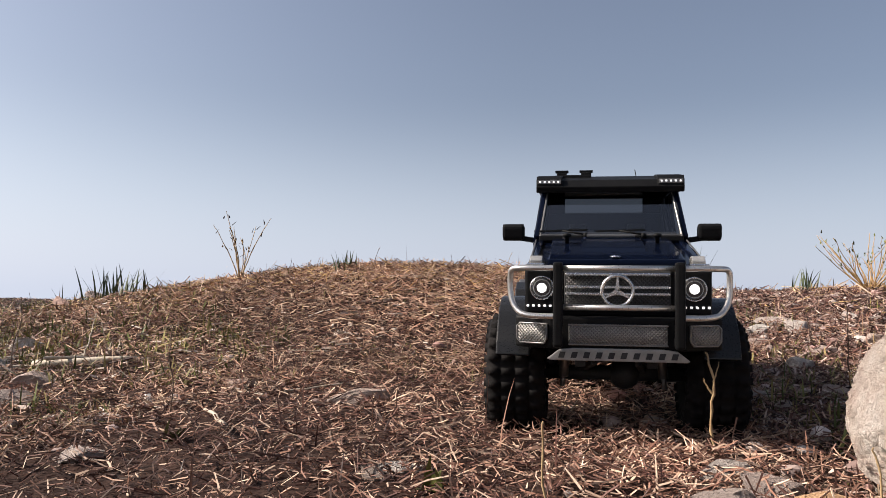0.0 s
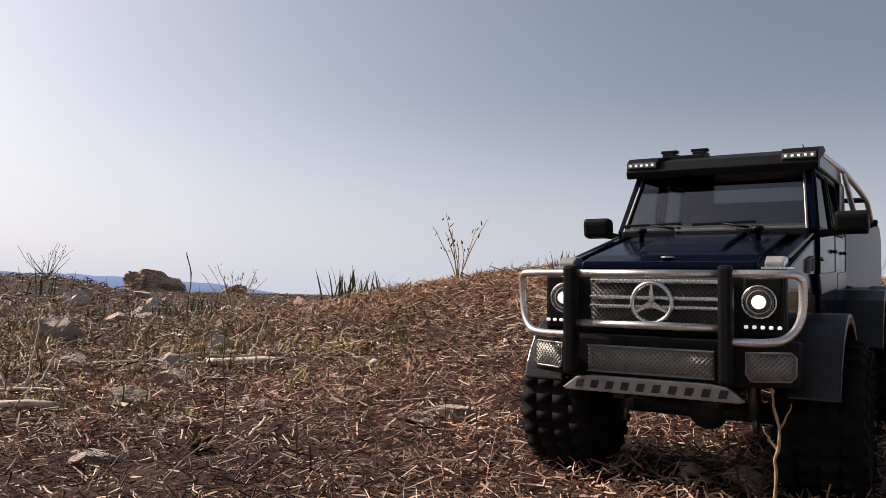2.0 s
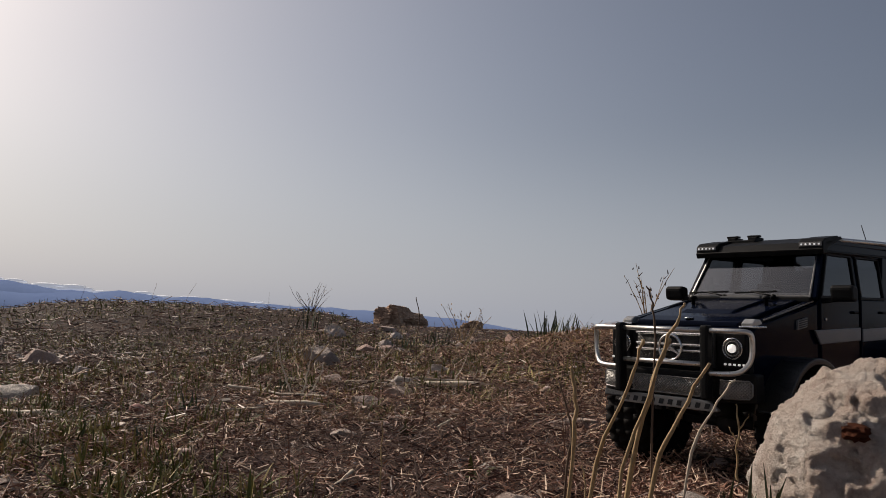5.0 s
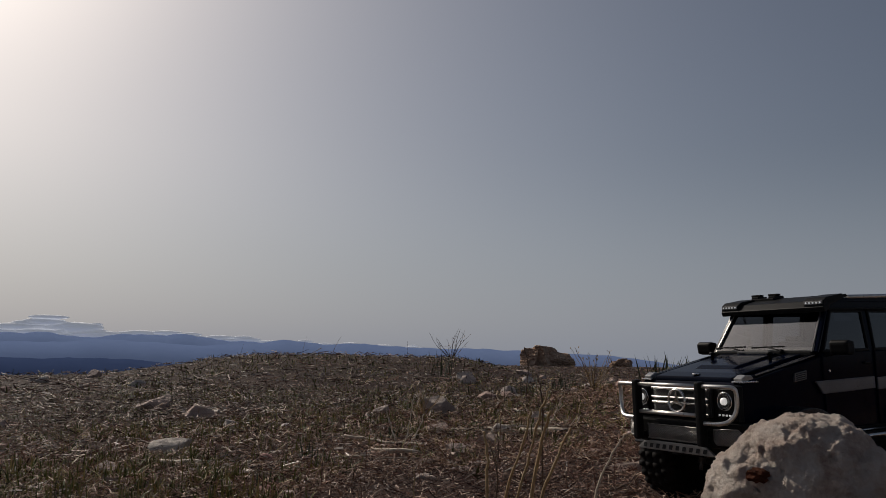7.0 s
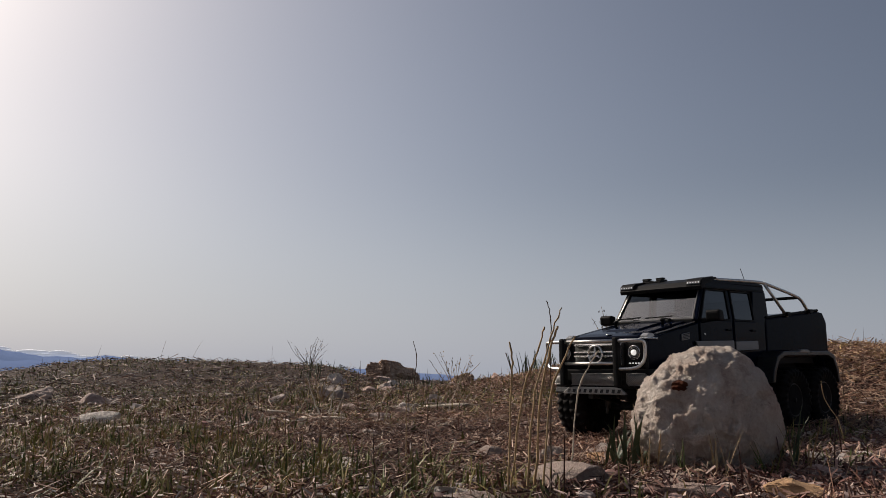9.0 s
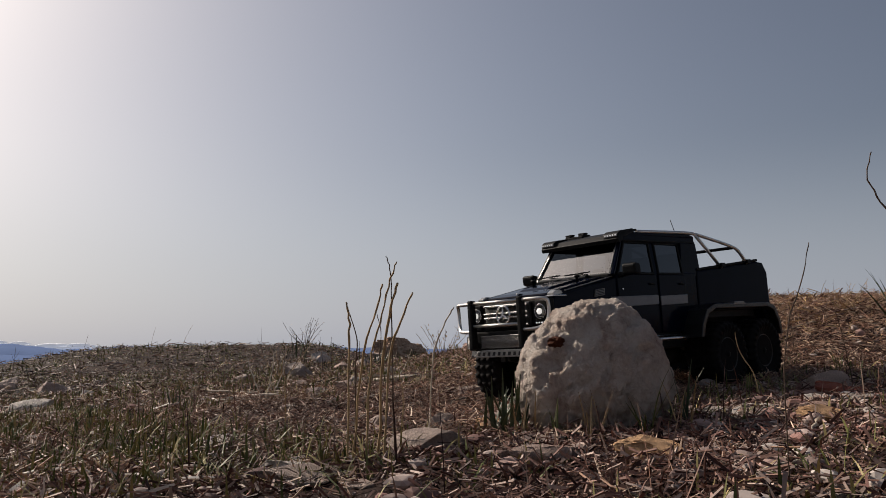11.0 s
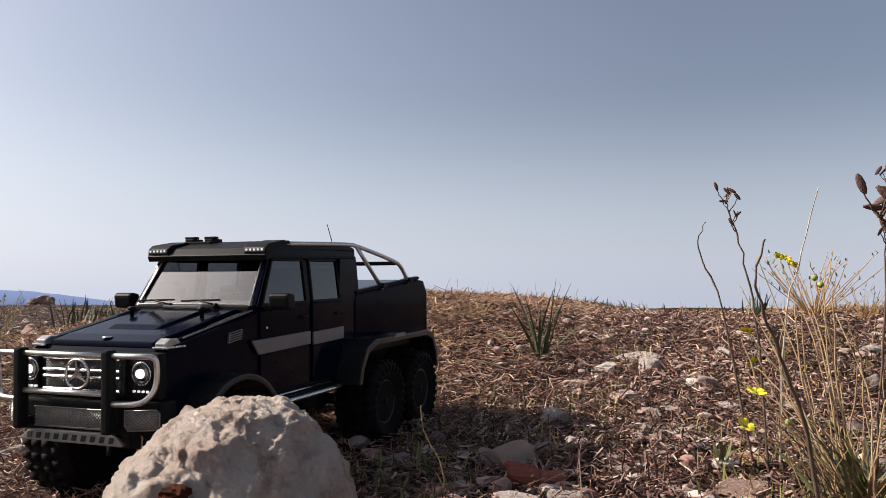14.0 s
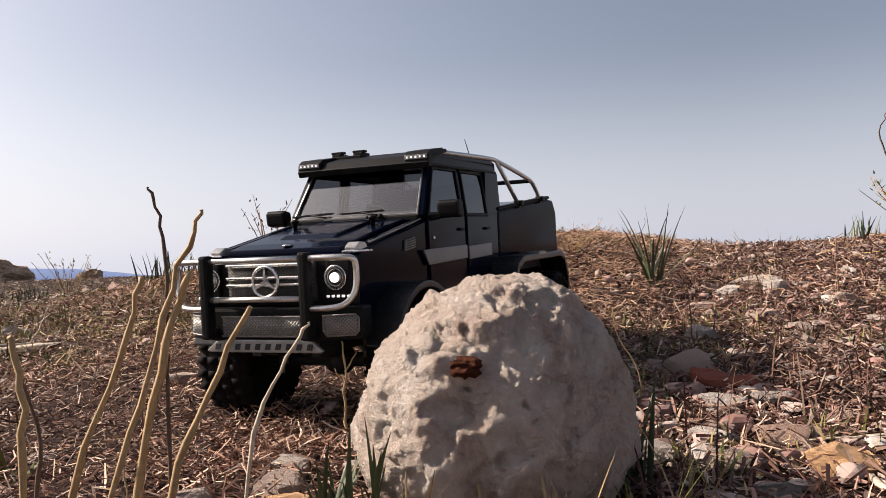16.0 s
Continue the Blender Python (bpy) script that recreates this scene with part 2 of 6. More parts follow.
M_OCHRE = surf("ochre_stone", [(0.34, 0.19, 0.09), (0.48, 0.3, 0.17), (0.42, 0.22, 0.12)], 30, 220, (0.75, 0.95), 0, 0.6, 0.002, spec=0.2)
M_BRICK = surf("red_brick", [(0.14, 0.038, 0.025), (0.23, 0.075, 0.045)], 30, 250, (0.8, 0.95), 0, 0.6, 0.002, spec=0.2)
M_STAIN = surf("rust_lichen", [(0.05, 0.015, 0.008), (0.11, 0.035, 0.016)], 120, 500, (0.8, 0.95), 0, 0.8, 0.002, spec=0.1)
M_CRAG = surf("weathered_crag", [(0.15, 0.085, 0.06), (0.40, 0.27, 0.19), (0.56, 0.42, 0.31)], 1.6, 14, (0.8, 0.95), 0, 0.8, 0.05, spec=0.15)
# distance haze is painted into the blue of the hills and valley
M_HILL = surf("painted_haze_hills", [(0.07, 0.10, 0.19), (0.09, 0.125, 0.22)], 0.004, 0.03, (0.9, 1.0), 0, 0, spec=0.0)
M_VALLEY = surf("painted_haze_valley", [(0.02, 0.03, 0.065), (0.03, 0.045, 0.09)], 0.004, 0.03, (0.9, 1.0), 0, 0, spec=0.0)
M_CLOUD = surf("cloud_bank", [(0.75, 0.77, 0.8), (0.85, 0.86, 0.88)], 0.004, 0.02, (0.9, 1.0), 0, 0, spec=0.0)
# hills, valley and clouds also glow a little, to reach their hazy brightness
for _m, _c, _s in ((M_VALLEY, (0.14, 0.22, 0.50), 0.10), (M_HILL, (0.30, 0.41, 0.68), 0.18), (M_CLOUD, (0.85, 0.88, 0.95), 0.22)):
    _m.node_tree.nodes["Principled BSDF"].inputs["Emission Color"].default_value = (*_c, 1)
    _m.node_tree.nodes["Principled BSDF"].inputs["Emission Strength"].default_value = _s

# ---- shapes ----
def bm_box(lo, hi, bev=0.0015, seg=2):
    bm = bmesh.new()
    bmesh.ops.create_cube(bm, size=1)
    for v in bm.verts:
        v.co = Vector([lo[i] + (v.co[i] + 0.5) * (hi[i] - lo[i]) for i in range(3)])
    if bev:
        bmesh.ops.bevel(bm, geom=bm.edges[:], offset=bev, segments=seg, affect="EDGES", profile=0.6)
    return bm


def bm_beam(p, q, w, h, bev=0.001, up=(0, 0, 1)):
    p, q = Vector(p), Vector(q)
    d = q - p
    bm = bm_box((-w / 2, 0, -h / 2), (w / 2, d.length, h / 2), bev, 1)
    yv = d.normalized()
    xv = yv.cross(Vector(up)).normalized()
    zv = xv.cross(yv)
    bm.transform(Matrix.Translation(p) @ Matrix((xv, yv, zv)).transposed().to_4x4())
    return bm


def bm_prism(poly, axis, lo, hi, bev=0.001):
    """poly: points in the two other axes, in the order (y, z), (x, z) or (x, y)."""
    bm = bmesh.new()
    def at(p, s):
        return {"x": (s, p[0], p[1]), "y": (p[0], s, p[1]), "z": (p[0], p[1], s)}[axis]
    a = [bm.verts.new(at(p, lo)) for p in poly]
    b = [bm.verts.new(at(p, hi)) for p in poly]
    bm.faces.new(a)
    bm.faces.new(b[::-1])
    for i in range(len(poly)):
        j = (i + 1) % len(poly)
        bm.faces.new((a[j], a[i], b[i], b[j]))
    bmesh.ops.recalc_face_normals(bm, faces=bm.faces[:])
    if bev:
        bmesh.ops.bevel(bm, geom=bm.edges[:], offset=bev, segments=2, affect="EDGES", profile=0.6, clamp_overlap=True)
    return bm


def rounded(pts, times=2, closed=False):
    pts = [Vector(p) for p in pts]
    for _ in range(times):
        out = [] if closed else [pts[0]]
        n = len(pts)
        for i in range(n if closed else n - 1):
            a, b = pts[i], pts[(i + 1) % n]
            out += [a.lerp(b, 0.25), a.lerp(b, 0.75)]
        if not closed:
            out.append(pts[-1])
        pts = out
    return pts


def sweep(bm, pts, radii, n=8, closed=False):
    pts = [Vector(p) for p in pts]
    k = len(pts)
    if not hasattr(radii, "__len__"):
        radii = [radii] * k
    rings = []
    side = None
    for i, p in enumerate(pts):
        d = (pts[(i + 1) % k] - pts[i - 1]) if closed else (pts[min(i + 1, k - 1)] - pts[max(i - 1, 0)])
        d.normalize()
        if side is None:
            side = d.orthogonal().normalized()
        side = (side - d * side.dot(d)).normalized()
        up = d.cross(side)
        rings.append([bm.verts.new(p + (side * math.cos(a) + up * math.sin(a)) * radii[i]) for a in [2 * math.pi * j / n for j in range(n)]])
    for i in range(k if closed else k - 1):
        r, s = rings[i], rings[(i + 1) % k]
        for j in range(n):
            f = bm.faces.new((r[j], r[(j + 1) % n], s[(j + 1) % n], s[j]))
            f.smooth = True
    if not closed:
        bm.faces.new(rings[0][::-1])
        bm.faces.new(rings[-1])
    return bm


def bm_tube(pts, r, n=10, turns=2, closed=False):
    return sweep(bmesh.new(), rounded(pts, turns, closed), r, n, closed)


def bm_lathe(profile, n=32, axis="x", at=(0, 0, 0)):
    """profile: (radius, along) points."""
    bm = bmesh.new()
    rings = []
    for r, s in profile:
        ring = []
        for j in range(n):
            a = 2 * math.pi * j / n
            c, d = r * math.cos(a), r * math.sin(a)
            ring.append(bm.verts.new(Vector(at) + Vector({"x": (s, c, d), "y": (c, s, d), "z": (c, d, s)}[axis])))
        rings.append(ring)
    for r, s in zip(rings, rings[1:]):
        for j in range(n):
            f = bm.faces.new((r[j], r[(j + 1) % n], s[(j + 1) % n], s[j]))
            f.smooth = True
    for ring in (rings[0], rings[-1]):
        bm.faces.new(ring)
    bmesh.ops.recalc_face_normals(bm, faces=bm.faces[:])
    return bm


def bm_quad(a, b, c, d):
    """A single pane."""
    bm = bmesh.new()
    bm.faces.new([bm.verts.new(p) for p in (a, b, c, d)])
    return bm


def merged(*bms):
    out = bmesh.new()
    for b in bms:
        me = bpy.data.meshes.new("tmp")
        b.to_mesh(me)
        b.free()
        out.from_mesh(me)
        bpy.data.meshes.remove(me)
    return out


def mesh_of(name, bm, material):
    me = bpy.data.meshes.new(name)
    bm.to_mesh(me)
    bm.free()
    me.materials.append(material)
    return me


def part(name, bm, material, parent, label=""):
    me = bm if isinstance(bm, bpy.types.Mesh) else mesh_of(name, bm, material)
    ob = new(name, me)
    ob.parent = parent
    return tagged(ob, label) if label else ob


def thing(name, label, category, m=None, group="", bm=None, material=None):
    ob = new(name, mesh_of(name, bm, material) if bm else None)
    ob.matrix_basis = m or Matrix()
    return tagged(ob, label, category, group)


def raw_mesh(name, verts, faces, material, flat=True):
    me = bpy.data.meshes.new(name)
    verts, faces = np.asarray(verts, np.float32), np.asarray(faces, np.int32)
    k = faces.shape[1]
    me.vertices.add(len(verts))
    me.vertices.foreach_set("co", verts.ravel())
    me.loops.add(faces.size)
    me.loops.foreach_set("vertex_index", faces.ravel())
    me.polygons.add(len(faces))
    me.polygons.foreach_set("loop_start", np.arange(0, faces.size, k, dtype=np.int32))
    me.polygons.foreach_set("use_smooth", np.full(len(faces), not flat))
    me.update(calc_edges=True)
    me.materials.append(material)
    return me


# ---- ground ----
def smooth(a, b, v):
    t = np.clip((v - a) / (b - a), 0, 1)
    return t * t * (3 - 2 * t)


_grid = np.random.RandomState(5).rand(64, 64)


def wave(x, y, cell):
    """Smooth value noise from 0 to 1."""
    u, v = np.asarray(x) / cell, np.asarray(y) / cell
    i, j = np.floor(u).astype(int), np.floor(v).astype(int)
    a, b = u - i, v - j
    a, b = a * a * (3 - 2 * a), b * b * (3 - 2 * b)
    g = lambda p, q: _grid[p % 64, q % 64]
    return (g(i, j) * (1 - a) + g(i + 1, j) * a) * (1 - b) + (g(i, j + 1) * (1 - a) + g(i + 1, j + 1) * a) * b


def height(x, y):
    x, y = np.asarray(x, float), np.asarray(y, float)
    r = np.hypot(x, y)
    near = 1 - smooth(1.5, 4, r)
    h = (0.0363 * (y - 0.28) + 0.005 * x) * near
    h = h + 0.14 * smooth(0.55, 1.65, y) * smooth(-2.4, -0.5, x) * (1 - 0.30 * smooth(-0.1, 0.3, x) * (1 - 0.6 * smooth(0.45, 0.95, x))) * (1 - 0.7 * smooth(3, 7, y))
    h = h + 0.050 * np.exp(-((x + 0.6) ** 2 + (y - 1.2) ** 2) / 0.35)
    rough_in = smooth(0.55, 1.0, np.hypot(x / 1.0, (y - 0.3) / 1.4) + 0.3)
    h = h + (wave(x, y, 0.11) - 0.5) * 0.010 * rough_in + (wave(x + 3, y + 7, 0.037) - 0.5) * 0.005
    h = h + (wave(x + 9, y, 1.7) - 0.5) * 0.05 * smooth(2.2, 6, r) + (wave(x, y + 5, 9.0) - 0.5) * 0.16 * smooth(6, 16, r)
    az = np.degrees(np.arctan2(-x, y))
    h = h + 0.17 * smooth(2.5, 5.5, r) * smooth(53, 62, az) * (1 - smooth(77, 91, az)) * (1 - smooth(7, 11, r))
    h = h - 0.10 * np.maximum(0, r - 6.5) * smooth(74, 86, az) * (1 - smooth(60, 140, r))
    return h - 0.01 * np.maximum(0, r - 9) ** 1.2 * smooth(9, 30, r) - 120 * smooth(60, 900, r)


def ground_z(x, y):
    return float(height(x, y))


SIDE = 350
_u = np.linspace(-1, 1, SIDE)
_g = 0.55 * np.sinh(8.9 * _u)
gx, gy = np.meshgrid(_g + 0.1, _g + 0.1)
_i = np.arange(SIDE * SIDE).reshape(SIDE, SIDE)
_q = np.stack([_i[:-1, :-1], _i[:-1, 1:], _i[1:, 1:], _i[1:, :-1]], -1).reshape(-1, 4)
ground = new("ground", raw_mesh("ground", np.stack([gx, gy, height(gx, gy)], -1).reshape(-1, 3), _q, M_SOIL, flat=False))
tagged(ground, "dry reddish brown soil under straw and stones", "ground", kind="structure")

# ---- the model truck: x to its left, y to its rear, z up, its nose at y = 0 ----
truck = thing("toy_truck", "black six-wheeled model pickup truck with silver bull bar on straw", "toy truck",
              pose(0, 0.28, 0) @ pose(0, 0, 0, 2.081, -0.287, 0) @ pose(0, -0.28, 0))
AXLES = (0.100, 0.428, 0.556)
HUB_Z = 0.0585


def arch(cy, r, a0, a1, n=12, cz=0.06):
    return [(cy + r * math.cos(radians(a0 + (a1 - a0) * i / n)), cz + r * math.sin(radians(a0 + (a1 - a0) * i / n))) for i in range(n + 1)]


# lower body with the front wheel arch cut out of it
side_poly = [(0.016, 0.100), (0.016, 0.164), (0.024, 0.170), (0.168, 0.197), (0.176, 0.203), (0.405, 0.206), (0.405, 0.122), (0.352, 0.122), (0.342, 0.097)]
side_poly += arch(0.100, 0.071, 32, 148)
body = part("body", bm_prism(side_poly, "x", -0.0835, 0.0835, 0.002), M_PAINT, truck, "glossy black body shell with light dust")
bed_poly = [(0.408, 0.136), (0.408, 0.209), (0.590, 0.2275), (0.610, 0.2255), (0.622, 0.206), (0.622, 0.124), (0.606, 0.116), (0.598, 0.136)]
bed_bm = bm_prism(bed_poly, "x", -0.0835, 0.0835, 0.003)
for v in bed_bm.verts:
    v.co.x *= 1 + 0.26 * (v.co.y - 0.408) / 0.2
bed = part("cargo_bed", bed_bm, M_PAINT, truck)
for s in (-1, 1):
    part("bed_rail", bm_beam((s * 0.079, 0.41, 0.2115), (s * 0.099, 0.594, 0.2300), 0.012, 0.005, 0.0015), M_PLASTIC, bed)
part("rear_bumper", bm_box((-0.102, 0.616, 0.130), (0.102, 0.632, 0.154), 0.003), M_PLASTIC, truck)
for s in (-1, 1):
    part("tail_light", bm_box((s * 0.090 - 0.010, 0.615, 0.160), (s * 0.090 + 0.010, 0.625, 0.184), 0.002), M_LENS, truck)

# bonnet with a raised middle, ridges and an air slot
hood = part("hood", bm_prism([(0.022, 0.1695), (0.024, 0.1745), (0.045, 0.1795), (0.160, 0.2005), (0.168, 0.198), (0.168, 0.19), (0.03, 0.165)], "x", -0.064, 0.064, 0.002), M_PAINT, truck)
part("hood_bulge", bm_prism([(0.060, 0.1815), (0.075, 0.1875), (0.150, 0.2015), (0.158, 0.1995), (0.158, 0.195), (0.06, 0.178)], "x", -0.032, 0.032, 0.002), M_PAINT, hood)
part("air_slot", bm_box((-0.026, 0.1435, 0.2015), (0.026, 0.1475, 0.2042), 0.0006), M_GREYPLATE, hood, "pale grey air slot edge")
part("hood_badge", bm_lathe([(0.0035, 0.0), (0.0055, 0.0006), (0.0045, 0.0016), (0.0006, 0.002)], 20, "z", (0, 0.032, 0.1768)), M_CHROME, hood)
for s in (-1, 1):
    part("fender_ridge", bm_beam((s * 0.0765, 0.036, 0.1735), (s * 0.0765, 0.156, 0.1962), 0.006, 0.004), M_PAINT, hood)
    # pale strip added as the bright highlight that runs along the ridge
    part("hood_trim", bm_beam((s * 0.0805, 0.046, 0.1772), (s * 0.0822, 0.160, 0.1985), 0.0016, 0.0014, 0.0003), M_GREYPLATE, hood, "thin pale strip standing in for the highlight on the bonnet edge")
    part("bonnet_catch", merged(bm_lathe([(0.0022, 0), (0.0022, 0.007), (0.0045, 0.0072), (0.0045, 0.010), (0.002, 0.0112)], 14, "z", (s * 0.047, 0.118, 0.193)),
                                bm_beam((s * 0.047, 0.118, 0.197), (s * 0.052, 0.138, 0.2), 0.002, 0.002)), M_PLASTIC, hood)

# nose: grille, headlamps, bumper, bull bar
part("nose_panel", bm_box((-0.0845, 0.006, 0.122), (0.0845, 0.017, 0.166), 0.002), M_PLASTIC, truck)
grille = part("grille", bm_box((-0.048, 0.002, 0.1265), (0.048, 0.0075, 0.1635), 0.001), M_MESHBACK, truck, "dark grille backing")


def lattice(x0, x1, z0, z1, y, pitch, r, tilt=0.0):
    bm = bmesh.new()
    w, h = x1 - x0, z1 - z0
    k = int((w + h) / pitch)
    for sgn in (1, -1):
        for i in range(k + 1):
            s = -h + i * pitch
            pts = []
            for v in (0.0, h):
                pts.append((s + v, v))
            (a0, b0), (a1, b1) = pts
            if a0 < 0:
                b0 -= a0
                a0 = 0.0
            if a1 > w:
                b1 -= a1 - w
                a1 = w
            if a1 - a0 < 1e-5:
                continue
            q = [(x0 + (a if sgn > 0 else w - a), y + tilt * (a if sgn > 0 else w - a), z0 + b) for a, b in ((a0, b0), (a1, b1))]
            sweep(bm, q, r, 4)
    return bm


part("grille_mesh", lattice(-0.046, 0.046, 0.129, 0.161, 0.0012, 0.0036, 0.00055), M_GRILLE, grille, "grey mesh between the bars")
for z, r in ((0.1605, 0.0014), (0.1488, 0.0013), (0.1424, 0.0013), (0.1300, 0.0014)):
    part("grille_bar", bm_beam((-0.047, -0.0012, z), (0.047, -0.0012, z), 0.004, 2 * r, 0.0009), M_CHROME, grille)
ring = [(0.0138 * math.cos(a), -0.0062, 0.1455 + 0.0138 * math.sin(a)) for a in [2 * math.pi * i / 36 for i in range(36)]]
part("round_emblem", sweep(bmesh.new(), ring, 0.0017, 8, True), M_CHROME, grille)
spokes = bmesh.new()
for k in range(3):
    b = bm_prism([(-0.0021, 0.0), (0.0021, 0.0), (0.0006, 0.0136), (-0.0006, 0.0136)], "y", -0.0076, -0.0042, 0)
    b.transform(Matrix.Translation((0, 0, 0.1455)) @ Matrix.Rotation(radians(120 * k), 4, "Y"))
    spokes = merged(spokes, b)
part("emblem_spoke", spokes, M_CHROME, grille)
for s in (-1, 1):
    lamp = part("headlamp", bm_box((s * 0.071 - 0.0125, 0.0025, 0.124), (s * 0.071 + 0.0125, 0.010, 0.164), 0.002), M_PLASTIC, truck)
    cx = s * 0.0685
    part("lamp_ring", sweep(bmesh.new(), [(cx + 0.0105 * math.cos(a), 0.002, 0.1475 + 0.0105 * math.sin(a)) for a in [2 * math.pi * i / 28 for i in range(28)]], 0.0008, 8, True), M_CHROME, lamp)
    part("lamp_bowl", bm_lathe([(0.0100, 0.0022), (0.0092, 0.0006), (0.0075, 0.0012), (0.0073, 0.0019)], 28, "y", (cx, 0, 0.1475)), M_BOWL, lamp)
    part("lamp_lens", bm_lathe([(0.0046, 0.0012), (0.0041, -0.0012), (0.0026, -0.0022), (0.0006, -0.0026)], 24, "y", (cx, 0, 0.1475)), M_HEAD, lamp, "lit white headlamp lens")
    for k in range(5):
        x = s * (0.0605 + 0.0052 * k)
        part("led", bm_box((x - 0.0012, 0.0004, 0.1298), (x + 0.0012, 0.0035, 0.1321), 0.0005, 1), M_LED, lamp)
    part("turn_signal", merged(bm_prism([(0.020, 0.1700), (0.0195, 0.1740), (0.027, 0.1782), (0.037, 0.1778), (0.042, 0.1735), (0.040, 0.170)], "x", s * 0.0750 - 0.0062, s * 0.0750 + 0.0062, 0.0014)), M_LENS, truck, "clear turn signal on the fender")
    part("signal_base", bm_box((s * 0.0755 - 0.0085, 0.018, 0.1685), (s * 0.0755 + 0.0085, 0.046, 0.1708), 0.0008), M_CHROME, truck)

bumper = part("front_bumper", bm_prism([(-0.093, 0.022), (-0.093, 0.004), (-0.060, -0.0125), (0.060, -0.0125), (0.093, 0.004), (0.093, 0.022)], "z", 0.0925, 0.122, 0.0025), M_PLASTIC, truck)
part("lower_mesh_back", bm_box((-0.0435, -0.0140, 0.0975), (0.0435, -0.012, 0.1145), 0.0005), M_GREYBACK, bumper)
part("lower_mesh", lattice(-0.043, 0.043, 0.098, 0.114, -0.0148, 0.0033, 0.00062), M_MESH, bumper, "silver grey mesh in the bumper")
part("lower_mesh_frame", merged(*[bm_beam(a, b, 0.0022, 0.0016, 0.0004) for a, b in (((-0.044, -0.0148, 0.0972), (0.044, -0.0148, 0.0972)), ((-0.044, -0.0148, 0.1148), (0.044, -0.0148, 0.1148)), ((-0.044, -0.0148, 0.0972), (-0.044, -0.0148, 0.1148)), ((0.044, -0.0148, 0.0972), (0.044, -0.0148, 0.1148)))]), M_GREYPLATE, bumper)
for s in (-1, 1):
    # fog mesh on the slanted corner
    octa = [(-0.0155, -0.0045), (-0.0125, -0.009), (0.012, -0.009), (0.0155, -0.0055), (0.0155, 0.006), (0.0125, 0.009), (-0.0155, 0.009)]
    m = pose(s * 0.0765, -0.0052, 0.1062, 0, 0, s * 26.6)
    b = bm_prism([(s * p, q) for p, q in octa], "y", -0.0012, 0.002, 0.0004)
    b.transform(m)
    fog = part("fog_panel", b, M_GREYBACK, bumper)
    b = lattice(-0.0140, 0.0140, -0.0078, 0.0078, -0.0018, 0.0033, 0.00062)
    b.transform(m)
    part("fog_mesh", b, M_MESH, bumper)
    b = sweep(bmesh.new(), [(s * p, -0.0018, q) for p, q in octa], 0.0009, 6, True)
    b.transform(m)
    part("fog_frame", b, M_GREYPLATE, bumper)
skid = part("skid_plate", bm_prism([(-0.063, 0.0840), (-0.052, 0.0925), (-0.040, 0.0940), (0.040, 0.0940), (0.052, 0.0925), (0.063, 0.0840), (0.060, 0.0825), (-0.060, 0.0825)], "y", -0.0150, -0.0105, 0.001), M_MESH, truck, "scuffed grey skid plate with holes")
for k in range(10):
    x = -0.0495 + 0.011 * k
    part("skid_hole", bm_prism([(x - 0.0034, 0.0850), (x + 0.0018, 0.0850), (x + 0.0034, 0.0905), (x - 0.0018, 0.0905)], "y", -0.0156, -0.0135, 0), M_DARK, skid)

bar = part("bull_bar", bm_box((-0.0574, -0.0280, 0.095), (-0.0486, -0.0165, 0.1715), 0.0025), M_PLASTIC, truck, "black upright posts with silver tubes")
part("post", bm_box((0.0486, -0.0280, 0.095), (0.0574, -0.0165, 0.1715), 0.0025), M_PLASTIC, bar)
for s in (-1, 1):
    part("post_foot", bm_beam((s * 0.053, -0.020, 0.100), (s * 0.053, 0.0, 0.103), 0.008, 0.008), M_PLASTIC, bar)
for z in (0.1660, 0.1310):
    part("cross_tube", bm_tube([(-0.050, -0.0225, z), (0.050, -0.0225, z)], 0.0026, 10, 0), M_BAR, bar)
for s in (-1, 1):
    loop = [(s * 0.052, -0.0225, 0.166), (s * 0.086, -0.020, 0.166), (s * 0.0955, -0.013, 0.1655), (s * 0.097, -0.010, 0.159), (s * 0.0965, -0.010, 0.1385), (s * 0.091, -0.014, 0.1275), (s * 0.082, -0.020, 0.1225), (s * 0.052, -0.0225, 0.1225)]
    part("lamp_guard", bm_tube(loop, 0.0027, 10, 2), M_BAR, bar)

# cab: pillars, roof, panes
WB, WT, ZB, ZT = 0.0835, 0.0765, 0.203, 0.258


def flank(s, y, z, out=0.0):
    return Vector((s * (WB + (WT - WB) * (z - ZB) / (ZT - ZB) + out), y, z))


